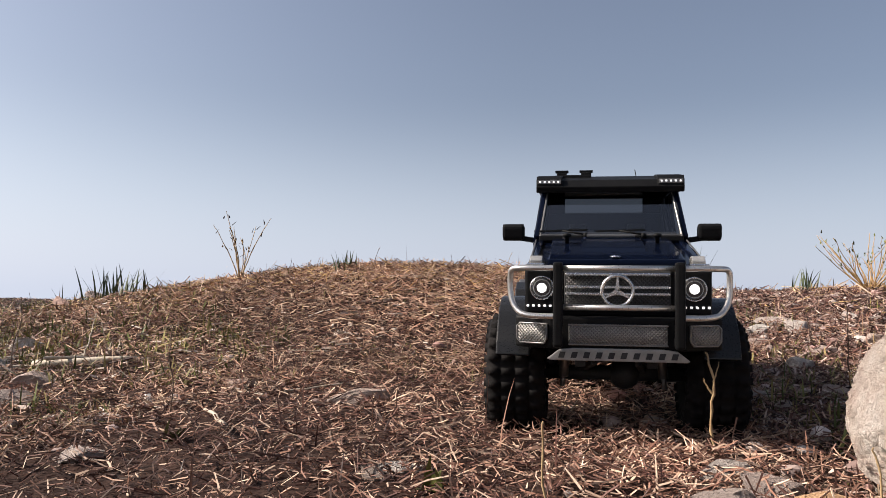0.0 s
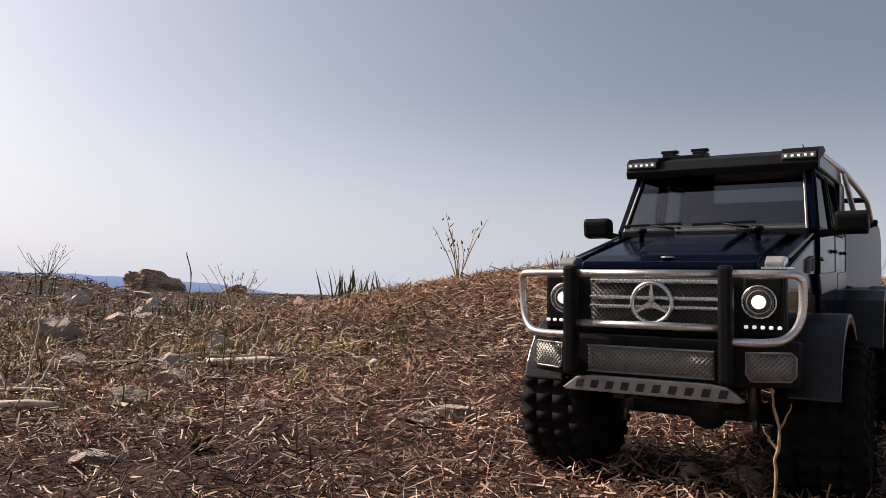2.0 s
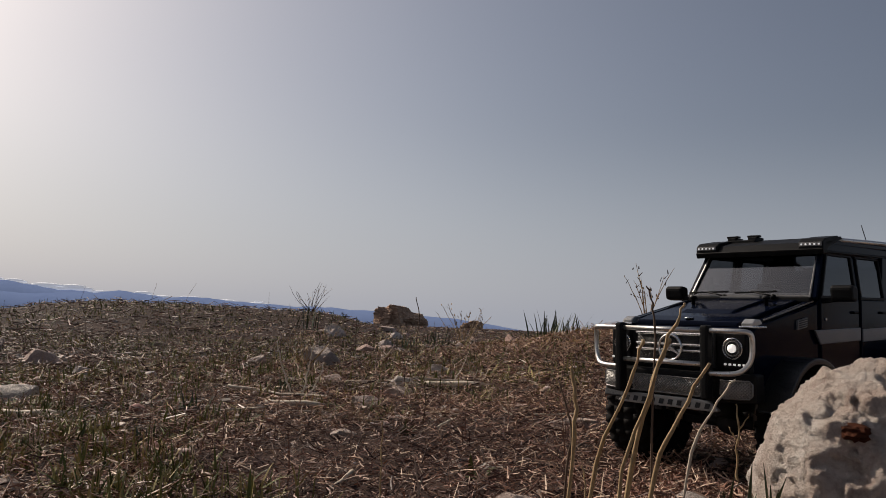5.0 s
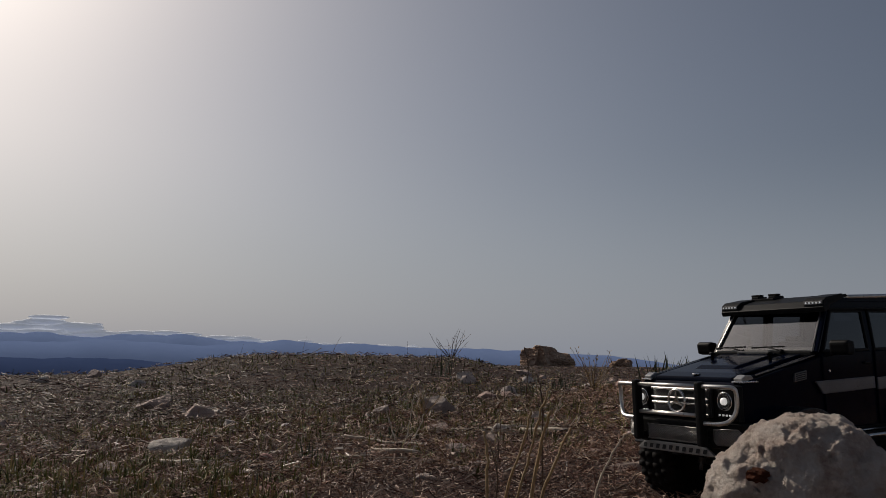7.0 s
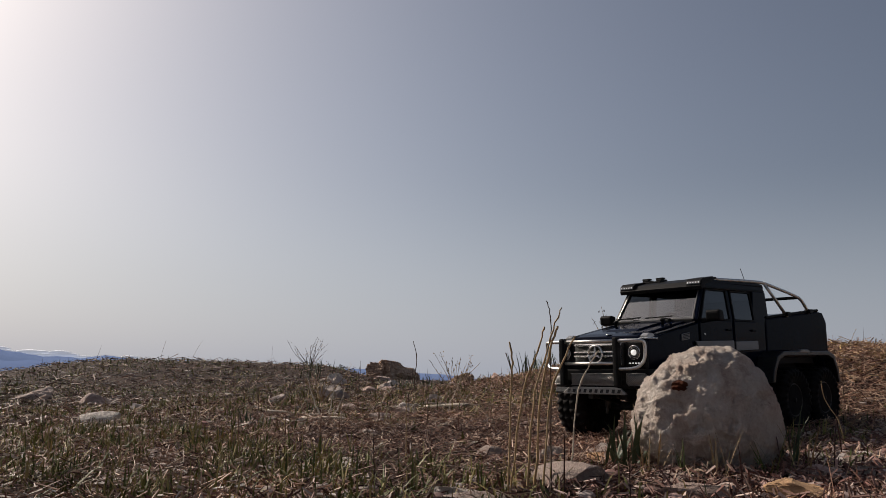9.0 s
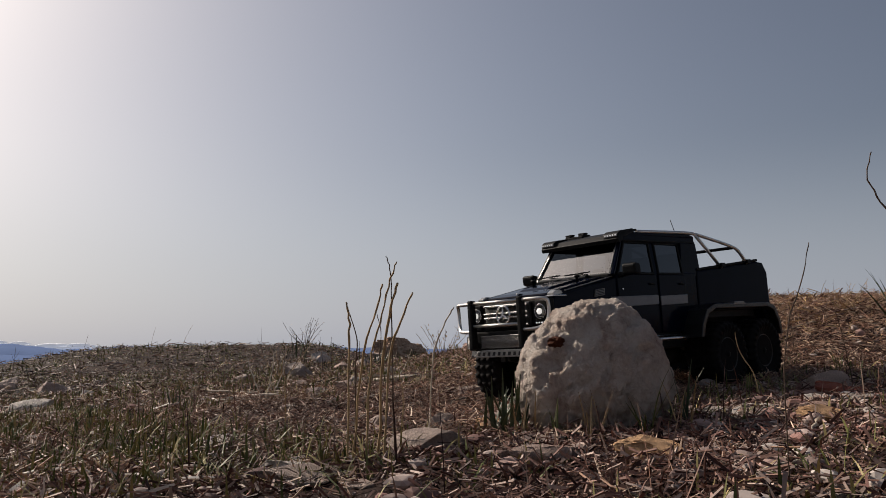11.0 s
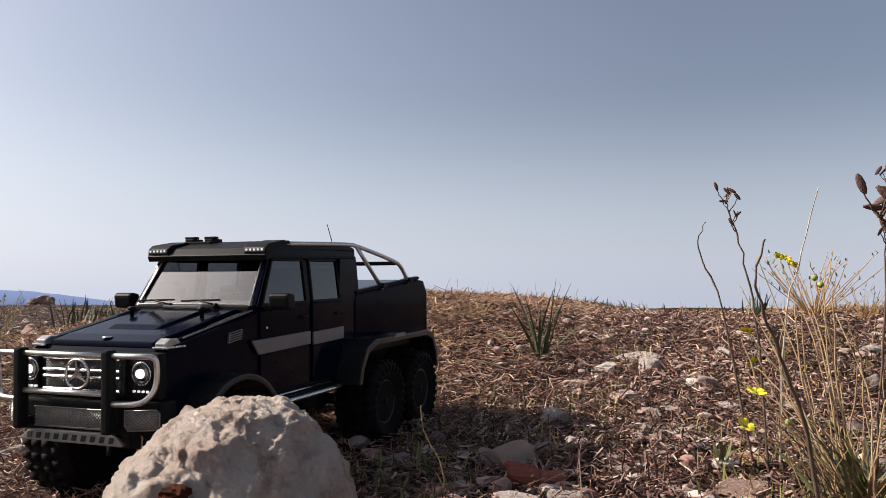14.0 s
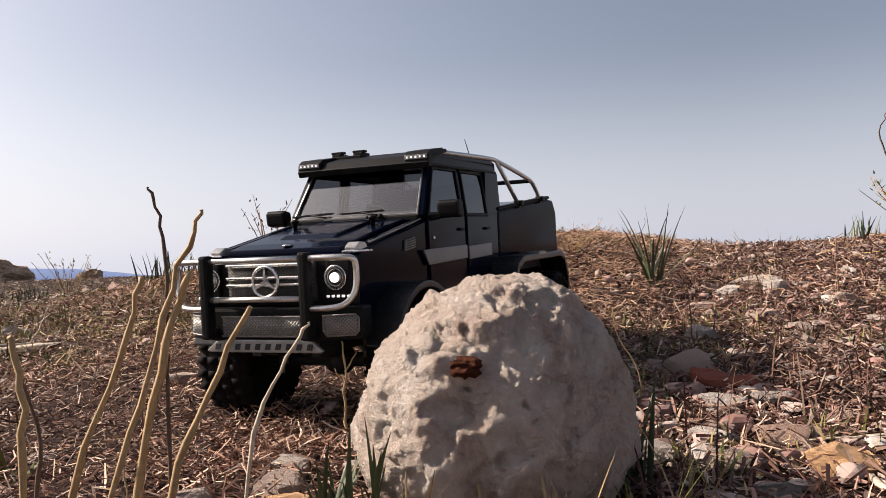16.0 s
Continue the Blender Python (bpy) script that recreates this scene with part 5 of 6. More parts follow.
stuff("reddish_chaff", straw_mesh("chaff", x[keep], y[keep], rs, 0.005, 0.022, 0.0014, M_CHAFF, 0.014, 0.40, True), "reddish chips of leaf and bark between stones", "straw")
# bleached chips on the bare stony patch
x, y = -0.25 + 1.25 * rs.rand(3600), -1.45 + 0.95 * rs.rand(3600)
keep = ragged(x, y, rs, -0.25, 1.0, -1.45, -0.5, 0.25)
x, y = x[keep], y[keep]
stuff("bleached_chips", straw_mesh("chips", x, y, rs, 0.005, 0.022, 0.0017, M_CHIP, 0.016, 0.25, True), "bleached chips of stalk and bark on stony ground", "chips")
# pebbles
rs = np.random.RandomState(41)
x, y = spread(rs, 12500, 0.0, 2.8, 0.4, 0.0)
keep = rs.rand(len(x)) < 0.12 + 0.88 * smooth(-0.15, 0.45, x + 0.25 * (wave(x, y, 0.5) - 0.5))
x, y = x[keep], y[keep]
size = 0.0018 + 0.0105 * rs.rand(len(x)) ** 3.2
for fine, pick in ((2, size > 0.0042), (1, size <= 0.0042)):
    px, py, ps = x[pick], y[pick], size[pick][:, None]
    ico = bmesh.new()
    bmesh.ops.create_icosphere(ico, subdivisions=fine, radius=1)
    iv = np.array([v.co[:] for v in ico.verts])
    fi = np.array([[v.index for v in f.verts] for f in ico.faces])
    ico.free()
    n = len(px)
    sh = np.repeat(iv[None], n, 0)
    for _ in range(7):
        cut = rs.randn(n, 3)
        cut /= np.linalg.norm(cut, axis=1, keepdims=True)
        over = np.maximum(0, (sh * cut[:, None]).sum(-1) - (0.5 + 0.4 * rs.rand(n))[:, None])
        sh = sh - cut[:, None] * over[..., None] * 0.9
    sh = sh * (1.15 + 0.10 * (rs.rand(n, len(iv), 1) - 0.5)) * np.concatenate([ps * (0.8 + 0.6 * rs.rand(n, 1)), ps, ps * (0.4 + 0.4 * rs.rand(n, 1))], -1)[:, None]
    ang = rs.rand(n) * 6.28
    ca, sa = np.cos(ang)[:, None], np.sin(ang)[:, None]
    sh = np.stack([sh[..., 0] * ca - sh[..., 1] * sa, sh[..., 0] * sa + sh[..., 1] * ca, sh[..., 2]], -1)
    sh += np.stack([px, py, height(px, py) + ps[:, 0] * 0.35 + 0.004], -1)[:, None]
    stuff("pebbles", raw_mesh("pebbles", sh.reshape(-1, 3), (fi[None] + (np.arange(n) * len(iv))[:, None, None]).reshape(-1, 3), M_PEBBLE), "small grey, pink and ochre pebbles", "pebbles")


# ---- single plants ----
def leaf(bm, base, yaw, length, width, lean, droop=0.4, fold=0.35):
    out, side = Vector((math.cos(yaw), math.sin(yaw), 0)), Vector((-math.sin(yaw), math.cos(yaw), 0))
    rows = []
    k = 6
    for i in range(k + 1):
        s = i / k
        p = Vector(base) + out * length * (math.sin(lean) * s + droop * 0.3 * s * s) + Vector((0, 0, length * math.cos(lean) * (s - droop * 0.25 * s ** 3)))
        w = width * (1 - s ** 2.2) * (0.75 + 0.6 * s * (1 - s)) + 0.0002
        rows.append([bm.verts.new(p + side * w), bm.verts.new(p - out * w * fold), bm.verts.new(p - side * w)])
    for a, b in zip(rows, rows[1:]):
        for j in range(2):
            bm.faces.new((a[j], a[j + 1], b[j + 1], b[j])).smooth = True


def leaf_clump(name, x, y, h, leaves, spreadr, label, seed, width=0.0035, lean=0.35, material=M_IRIS, group="spiky leaf clumps"):
    r = random.Random(seed)
    root = thing(name, label, "plant", pose(x, y, ground_z(x, y) - 0.003), group)
    for k in range(leaves):
        bm = bmesh.new()
        a = r.uniform(0, 2 * math.pi)
        leaf(bm, (r.uniform(-1, 1) * spreadr, r.uniform(-1, 1) * spreadr, 0), a, h * r.uniform(0.55, 1.05), width * r.uniform(0.7, 1.2), abs(r.gauss(0, lean)), r.uniform(0.1, 0.6))
        part("leaf", bm, material, root)
    return root


SPIKY = "clump of narrow grey-green spiky leaves"
for i, (x, y, h, n, sp) in enumerate(((0.190, 1.050, 0.185, 15, 0.012), (-1.34, 1.36, 0.115, 44, 0.075), (-0.68, 1.38, 0.07, 26, 0.03), (-1.9, 1.15, 0.09, 22, 0.06),
                                      (0.197, -0.213, 0.085, 34, 0.020), (0.338, -0.075, 0.085, 7, 0.008), (-1.6, 1.75, 0.09, 16, 0.05), (-2.6, 1.9, 0.14, 18, 0.07),
                                      (-3.4, 1.66, 0.17, 18, 0.08), (-0.55, -0.36, 0.04, 14, 0.02), (-0.78, -0.20, 0.045, 14, 0.02), (-0.95, 0.05, 0.05, 12, 0.02), (-2.2, 2.5, 0.16, 20, 0.08),
                                      (0.62, 1.75, 0.10, 16, 0.04), (-1.05, 1.65, 0.06, 12, 0.04))):
    leaf_clump("spiky_plant", x, y, h, n, sp, SPIKY + (" on the crest of the rise" if y > 1.2 else " in dry stony ground"), i, width=0.0036 if h > 0.09 else 0.0022, lean=0.32)


def stem_bm(pts, r0, r1, n=6):
    pts = rounded(pts, 2)
    k = len(pts)
    rr = random.Random(int(sum(abs(p[0]) + abs(p[2]) for p in pts) * 1e5))
    out = [Vector(pts[0])] + [Vector(p) + Vector((rr.gauss(0, 0.5), rr.gauss(0, 0.5), 0)) * r0 for p in pts[1:-1]] + [Vector(pts[-1])]
    return sweep(bmesh.new(), out, [(r0 + (r1 - r0) * i / (k - 1)) * rr.uniform(0.8, 1.25) for i in range(k)], n)


def dry_stem(name, pts, r0, r1, label, material=M_STEM, twigs=0, seed=0, group="dry stems", pods=0):
    """A stem through world points; the first is set on the ground."""
    r = random.Random(seed)
    x, y = pts[0][0], pts[0][1]
    base = Vector((x, y, ground_z(x, y) - 0.004))
    local = [Vector((0, 0, 0))] + [Vector(p) - base for p in pts[1:]]
    root = thing(name, label, "plant", Matrix.Translation(base), group)
    part("stalk", stem_bm(local, r0, r1), material, root)
    line = rounded(local, 2)
    for k in range(twigs):
        u = r.uniform(0.70, 0.99) if pods else r.uniform(0.5, 0.95)
        i = int(u * (len(line) - 1))
        p = line[i].lerp(line[i + 1], u * (len(line) - 1) - i)
        a = r.uniform(0, 6.28)
        l = (line[-1] - line[0]).length * (r.uniform(0.12, 0.3) if not pods else r.uniform(0.035, 0.08))
        q = p + Vector((math.cos(a) * 0.5, math.sin(a) * 0.5, 0.75)) * l
        part("twig", stem_bm([p, p.lerp(q, 0.5) + Vector((0, 0, -0.1 * l)), q], r1 * 1.2, r1 * 0.5, 5), material, root)
        for _ in range(pods):
            b = bmesh.new()
            bmesh.ops.create_icosphere(b, subdivisions=2, radius=1)
            c = p.lerp(q, r.uniform(0.5, 1.0))
            b.transform(Matrix.Translation(c + Vector((0, 0, 0.002))) @ Euler((r.uniform(0, 3), r.uniform(0, 3), 0)).to_matrix().to_4x4() @ Matrix.Diagonal((0.0058, 0.0021, 0.0010, 1)))
            part("seed_pod", b, M_PODS, root)
    return root


def upright(x, y, h, lean, az, bend=0.1):
    z = ground_z(x, y)
    dx, dy = math.cos(az) * lean * h, math.sin(az) * lean * h
    return [(x, y, z), (x + dx * 0.3 + bend * h * 0.03, y + dy * 0.3, z + h * 0.4), (x + dx * 0.6 - bend * h * 0.03, y + dy * 0.6, z + h * 0.7), (x + dx, y + dy, z + h)]


# the flowering weed with its tall dry stalks
WX, WY = 0.706, 0.297
weed = thing("flowering_weed", "tall tangle of dry tan stalks with small yellow flowers", "plant", pose(WX, WY, ground_z(WX, WY) - 0.003))
r = random.Random(9)
W0 = Vector((WX, WY, ground_z(WX, WY) - 0.003))
# elbow and tip of each main stalk
for elbow, tip, thick in (((0.649, 0.329, 0.110), (0.644, 0.357, 0.209), 1.0), ((0.655, 0.326, 0.098), (0.649, 0.357, 0.203), 0.8), ((0.610, 0.298, 0.105), (0.589, 0.305, 0.170), 1.0),
                          ((0.628, 0.323, 0.092), (0.605, 0.330, 0.150), 0.7), ((0.677, 0.359, 0.115), (0.674, 0.372, 0.226), 0.8), ((0.684, 0.355, 0.100), (0.683, 0.370, 0.222), 0.8),
                          ((0.717, 0.341, 0.110), (0.688, 0.390, 0.197), 0.8), ((0.621, 0.349, 0.135), (0.640, 0.348, 0.218), 0.6), ((0.719, 0.309, 0.100), (0.743, 0.324, 0.155), 0.9),
                          ((0.651, 0.349, 0.135), (0.606, 0.391, 0.262), 0.7), ((0.639, 0.330, 0.120), (0.587, 0.375, 0.228), 0.8)):
    c = Vector((r.gauss(0, 0.012), r.gauss(0, 0.012), 0))
    e, t = Vector(elbow) - W0, Vector(tip) - W0
    part("stalk", stem_bm([c, c.lerp(e, 0.55) + Vector((0, 0, -0.008)), e, t], 0.0014 * thick, 0.0007 * thick, 6), M_STEM, weed)
for k in range(60):
    a, sp = r.uniform(0, 6.28), abs(r.gauss(0, 0.03))
    b = Vector((math.cos(a) * sp, math.sin(a) * sp, 0.0))
    h = r.uniform(0.03, 0.11)
    l = r.uniform(0.3, 1.3)
    t = b + Vector((math.cos(a + r.gauss(0, 0.6)) * l * h, math.sin(a + r.gauss(0, 0.6)) * l * h, h))
    mid = b.lerp(t, 0.5) + Vector((r.gauss(0, 0.012), r.gauss(0, 0.012), 0.01))
    part("stalk", stem_bm([b, mid, t], r.uniform(0.0005, 0.0010), 0.0003, 5), M_STEM if k % 3 else M_DKSTEM, weed)
for k in range(90):
    bm = bmesh.new()
    a = r.uniform(0, 6.28)
    sp = abs(r.gauss(0, 0.028))
    leaf(bm, (math.cos(a) * sp, math.sin(a) * sp, r.uniform(0, 0.03)), a + r.gauss(0, 0.4), r.uniform(0.03, 0.08), r.uniform(0.0012, 0.0045), r.uniform(0.2, 1.1), 0.5)
    part("leaf", bm, (M_LEAF, M_OLIVE, M_LEAF, M_STEM)[k % 4], weed)


def flower(parent, at, size, seed):
    rr = random.Random(seed)
    bm = bmesh.new()
    bmesh.ops.create_icosphere(bm, subdivisions=1, radius=size * 0.25)
    bm.transform(Matrix.Translation(at))
    head = part("flower", bm, M_BUD, parent, "yellow flower head")
    tip = Euler((rr.uniform(-0.8, 0.8), rr.uniform(-0.8, 0.8), 0)).to_matrix()
    for k in range(7):
        a = 2 * math.pi * k / 7 + rr.uniform(-0.2, 0.2)
        b = bmesh.new()
        rows = []
        for s, w, z in ((0.15, 0.12, 0.0), (0.567, 0.408, 0.22), (1.0, 0.24, 0.30 + rr.uniform(-0.2, 0.2))):
            for q in (-1, 0, 1):
                p = Vector((math.cos(a) * s - math.sin(a) * w * q, math.sin(a) * s + math.cos(a) * w * q, z - 0.06 * abs(q)))
                rows.append(b.verts.new(Vector(at) + tip @ p * size))
        for i in range(2):
            for j in range(2):
                b.faces.new((rows[i * 3 + j], rows[i * 3 + j + 1], rows[i * 3 + 4 + j], rows[i * 3 + 3 + j]))
        part("petal", b, M_YELLOW, head)


for i, (p, s) in enumerate((((0.638, 0.409, 0.259), 0.0075), ((0.645, 0.403, 0.252), 0.006), ((0.630, 0.412, 0.262), 0.006), ((0.594, 0.420, 0.174), 0.008), ((0.601, 0.417, 0.137), 0.008), ((0.601, 0.264, 0.118), 0.010), ((0.591, 0.280, 0.082), 0.009))):
    at = Vector(p) - W0
    flower(weed, at, s, i)
    part("stalk", stem_bm([Vector((at.x * 0.3, at.y * 0.3, 0)), at * 0.6 + Vector((0.01, 0, 0)), at], 0.0011, 0.0006, 5), M_STEM if i != 3 else M_LEAF, weed)
for p in ((0.668, 0.403, 0.237), (0.674, 0.401, 0.229), (0.632, 0.270, 0.09)):
    b = bmesh.new()
    bmesh.ops.create_icosphere(b, subdivisions=2, radius=0.0038)
    b.transform(Matrix.Translation(Vector(p) - W0))
    part("flower_bud", b, M_BUD, weed)
    at = Vector(p) - W0
    part("stalk", stem_bm([Vector((at.x * 0.3, at.y * 0.3, 0)), at * 0.6, at], 0.0010, 0.0005, 5), M_STEM, weed)

dry_stem("seed_stalk", [(0.617, 0.403, 0), (0.608, 0.416, 0.150), (0.603, 0.418, 0.206), (0.593, 0.419, 0.262), (0.579, 0.418, 0.306), (0.572, 0.416, 0.330)], 0.0016, 0.0007, "tall dark stalk with brown seed pods", M_DKSTEM, 9, 4, "dry stems", 1)
dry_stem("seed_stalk", [(0.715, 0.336, 0), (0.724, 0.355, 0.100), (0.734, 0.368, 0.214), (0.735, 0.365, 0.268), (0.736, 0.355, 0.340)], 0.0015, 0.0006, "upright dark stalk with brown seed pods", M_DKSTEM, 10, 8, "dry stems", 1)
dry_stem("pale_stalk", [(0.628, 0.414, 0), (0.636, 0.412, 0.206), (0.653, 0.406, 0.254), (0.673, 0.391, 0.340)], 0.0012, 0.0005, "thin bleached stalk leaning over the weeds", M_PALEWOOD)
dry_stem("dark_stalk", [(0.602, 0.404, 0), (0.568, 0.425, 0.206), (0.551, 0.427, 0.244), (0.537, 0.427, 0.279), (0.549, 0.423, 0.306)], 0.0014, 0.0005, "thin curved dark stalk beside the weeds", M_DKSTEM)
# a second weed of the same kind, nearer to the boulder
weed = thing("flowering_weed", "thin tan and dark stalks with a few yellow flowers", "plant", pose(0.699, -0.173, ground_z(0.699, -0.173) - 0.003))
W0 = Vector((0.699, -0.173, ground_z(0.699, -0.173) - 0.003))
for base, mid, tip, thick in (((0.699, -0.192), (0.691, -0.205, 0.106), (0.687, -0.220, 0.167), 1.1), ((0.685, -0.188), (0.687, -0.193, 0.144), (0.696, -0.193, 0.193), 0.7), ((0.732, -0.177), (0.716, -0.202, 0.111), (0.733, -0.193, 0.157), 0.8),
                              ((0.734, -0.128), (0.734, -0.141, 0.125), (0.733, -0.146, 0.145), 0.9), ((0.727, -0.193), (0.732, -0.199, 0.126), (0.733, -0.205, 0.157), 0.9), ((0.677, -0.193), (0.701, -0.174, 0.125), (0.711, -0.171, 0.157), 0.6),
                              ((0.710, -0.157), (0.717, -0.162, 0.138), (0.729, -0.158, 0.186), 0.6)):
    c, e, t = Vector((*base, W0.z)) - W0, Vector(mid) - W0, Vector(tip) - W0
    part("stalk", stem_bm([c, c.lerp(e, 0.5) + Vector((0.004, 0, 0)), e, t], 0.0016 * thick, 0.0009 * thick, 6), M_STEM, weed)
for k in range(26):
    a, sp = r.uniform(0, 6.28), abs(r.gauss(0, 0.03))
    b = Vector((math.cos(a) * sp, math.sin(a) * sp, 0.0))
    h, l = r.uniform(0.02, 0.075), r.uniform(0.2, 0.8)
    t = b + Vector((math.cos(a) * l * h, math.sin(a) * l * h, h))
    part("stalk", stem_bm([b, b.lerp(t, 0.5) + Vector((r.gauss(0, 0.006), r.gauss(0, 0.006), 0.006)), t], r.uniform(0.0005, 0.0010), 0.0003, 5), M_STEM if k % 3 else M_DKSTEM, weed)
for i, (p, s) in enumerate((((0.671, -0.205, 0.118), 0.0075), ((0.679, -0.191, 0.089), 0.007), ((0.729, -0.158, 0.189), 0.006), ((0.737, -0.151, 0.185), 0.006))):
    at = Vector(p) - W0
    flower(weed, at, s, i + 20)
    part("stalk", stem_bm([Vector((at.x * 0.4, at.y * 0.4, 0)), at * 0.6 + Vector((0.006, 0, 0)), at], 0.0009, 0.0005, 5), M_LEAF, weed)
for p in ((0.662, -0.210, 0.097), (0.749, -0.135, 0.173), (0.699, -0.212, 0.081)):
    at = Vector(p) - W0
    b = bmesh.new()
    bmesh.ops.create_icosphere(b, subdivisions=2, radius=0.0036)
    b.transform(Matrix.Translation(at))
    part("flower_bud", b, M_BUD, weed)
    part("stalk", stem_bm([Vector((at.x * 0.4, at.y * 0.4, 0)), at * 0.6, at], 0.0008, 0.0005, 5), M_LEAF, weed)
dry_stem("seed_stalk", [(0.693, -0.087, 0), (0.680, -0.110, 0.144), (0.671, -0.127, 0.189), (0.667, -0.138, 0.222), (0.661, -0.149, 0.245), (0.655, -0.156, 0.253)], 0.0014, 0.0006, "dark stalk with brown seed pods near the boulder", M_DKSTEM, 9, 4, "dry stems", 1)
dry_stem("pale_stalk", [(0.710, -0.165, 0), (0.717, -0.162, 0.138), (0.728, -0.156, 0.171), (0.741, -0.149, 0.210), (0.753, -0.146, 0.260)], 0.0011, 0.0005, "thin bleached stalk leaning beside yellow flowers", M_PALEWOOD)
dry_stem("dark_stalk", [(0.648, -0.095, 0), (0.622, -0.124, 0.142), (0.610, -0.144, 0.180), (0.601, -0.157, 0.202), (0.596, -0.165, 0.220), (0.602, -0.163, 0.242)], 0.0013, 0.0004, "thin curved dark stalk near the boulder", M_DKSTEM)
# stalks that stand close to the way
TAN = "thick tan dry stalk standing in stony ground"
dry_stem("dry_stalk", [(0.218, -0.440, 0), (0.230, -0.436, 0.083), (0.245, -0.430, 0.120), (0.253, -0.427, 0.148)], 0.0012, 0.0008, TAN, M_STEM)
dry_stem("dry_stalk", [(0.241, -0.441, 0), (0.249, -0.439, 0.085), (0.260, -0.434, 0.114), (0.271, -0.431, 0.150), (0.277, -0.428, 0.167)], 0.0012, 0.0006, TAN, M_STEM)
dry_stem("dry_stalk", [(0.235, -0.422, 0), (0.242, -0.420, 0.079), (0.252, -0.416, 0.125), (0.260, -0.414, 0.149)], 0.0014, 0.001, TAN, M_STEM)
dry_stem("dry_stalk", [(0.249, -0.427, 0), (0.257, -0.424, 0.082), (0.268, -0.420, 0.107), (0.283, -0.414, 0.138)], 0.0012, 0.0009, TAN, M_STEM)
dry_stem("dry_stalk", [(0.224, -0.449, 0), (0.226, -0.448, 0.086), (0.229, -0.448, 0.115), (0.225, -0.450, 0.132)], 0.0012, 0.0008, TAN, M_STEM)
dry_stem("dry_stalk", [(0.252, -0.416, 0), (0.252, -0.416, 0.128), (0.253, -0.416, 0.150), (0.252, -0.417, 0.166), (0.249, -0.419, 0.176)], 0.0007, 0.0004, "dark dry stalk in stony ground", M_DKSTEM)
dry_stem("dry_stalk", [(0.222, -0.352, 0), (0.232, -0.348, 0.085), (0.246, -0.343, 0.112), (0.255, -0.339, 0.127)], 0.001, 0.0006, "thin grey dry stalk in stony ground", M_PALEWOOD)
dry_stem("dry_stalk", [(0.202, -0.426, 0), (0.204, -0.425, 0.077), (0.207, -0.424, 0.096), (0.199, -0.428, 0.122)], 0.0008, 0.0005, "dark dry stalk in stony ground", M_DKSTEM)
dry_stem("dry_stalk", [(-1.40, 0.78, 0), (-1.405, 0.778, 0.09), (-1.395, 0.782, 0.16), (-1.41, 0.775, 0.22)], 0.0022, 0.0012, "tall dark dry stalk on the plateau", M_DKSTEM)
dry_stem("dry_stalk", [(0.083, -0.012, 0), (0.080, -0.014, 0.030), (0.083, -0.016, 0.055), (0.076, -0.010, 0.082)], 0.0014, 0.0007, "forked tan stalk standing in straw", M_STEM, 3, 7)
dry_stem("dry_stalk", [(0.600, -0.352, 0), (0.603, -0.35, 0.087), (0.615, -0.336, 0.127), (0.618, -0.332, 0.150)], 0.0006, 0.0003, "thin dark dry stalk in stony ground", M_DKSTEM)
# stalks over the plain and on the rise
rs = np.random.RandomState(63)
for x, y, h, dark in ((-3.05, -0.013, 0.16, 1), (-2.4, 1.85, 0.12, 0), (0.12, -0.30, 0.075, 0), (-0.05, -0.36, 0.09, 0), (0.33, 0.42, 0.12, 1),
                      (0.05, 0.80, 0.10, 1), (0.40, 0.86, 0.11, 1), (0.52, 0.95, 0.07, 0), (-0.45, 0.02, 0.10, 1), (-0.62, 0.55, 0.08, 1), (-0.30, 0.75, 0.06, 0), (-0.85, 0.30, 0.12, 1), (-1.5, 0.6, 0.12, 1),
                      (-1.9, 0.9, 0.14, 1), (-1.2, 0.2, 0.10, 1), (-2.6, 0.7, 0.16, 1), (-0.25, -0.75, 0.06, 0), (-0.12, -0.55, 0.05, 0), (0.30, 0.18, 0.10, 0), (0.22, 0.05, 0.07, 0), (0.75, 0.60, 0.16, 0), (0.70, 0.42, 0.14, 0), (0.80, 0.85, 0.12, 0)):
    dry_stem("dry_stalk", upright(x, y, h, rs.rand() * 0.25, rs.rand() * 6.28, rs.randn()), 0.0005 + h * 0.004, 0.0003 + h * 0.002, "thin %s stalk standing in the %s" % ("dark dry" if dark else "tan dry", "straw" if x < 0 else "stony ground"), M_DKSTEM if dark else M_STEM, 2 if h > 0.15 else 0, int(abs(x * 100)))
for k in range(45):
    x, y = -0.6 - 4.5 * rs.rand(), -0.4 + 4.5 * rs.rand()
    h = 0.04 + 0.03 * math.hypot(x, y) * rs.rand()
    dry_stem("dry_stalk", upright(x, y, h, rs.rand() * 0.5, rs.rand() * 6.28, rs.randn()), 0.0007 + h * 0.004, 0.0005, "thin dry stalk on the open plateau", M_DKSTEM if k % 2 else M_STEM, 1 if k % 4 == 0 else 0, k)
for k in range(46):
    x, y = -1.3 + 2.9 * rs.rand(), 1.15 + 0.8 * rs.rand()
    h = 0.018 + 0.06 * rs.rand() ** 2
    dry_stem("dry_stalk", upright(x, y, h, rs.rand() * 0.6, rs.rand() * 6.28, rs.randn()), 0.0009, 0.0005, "short dry stalk on the crest of the rise", M_DKSTEM if k % 2 else M_STEM, 0, k)


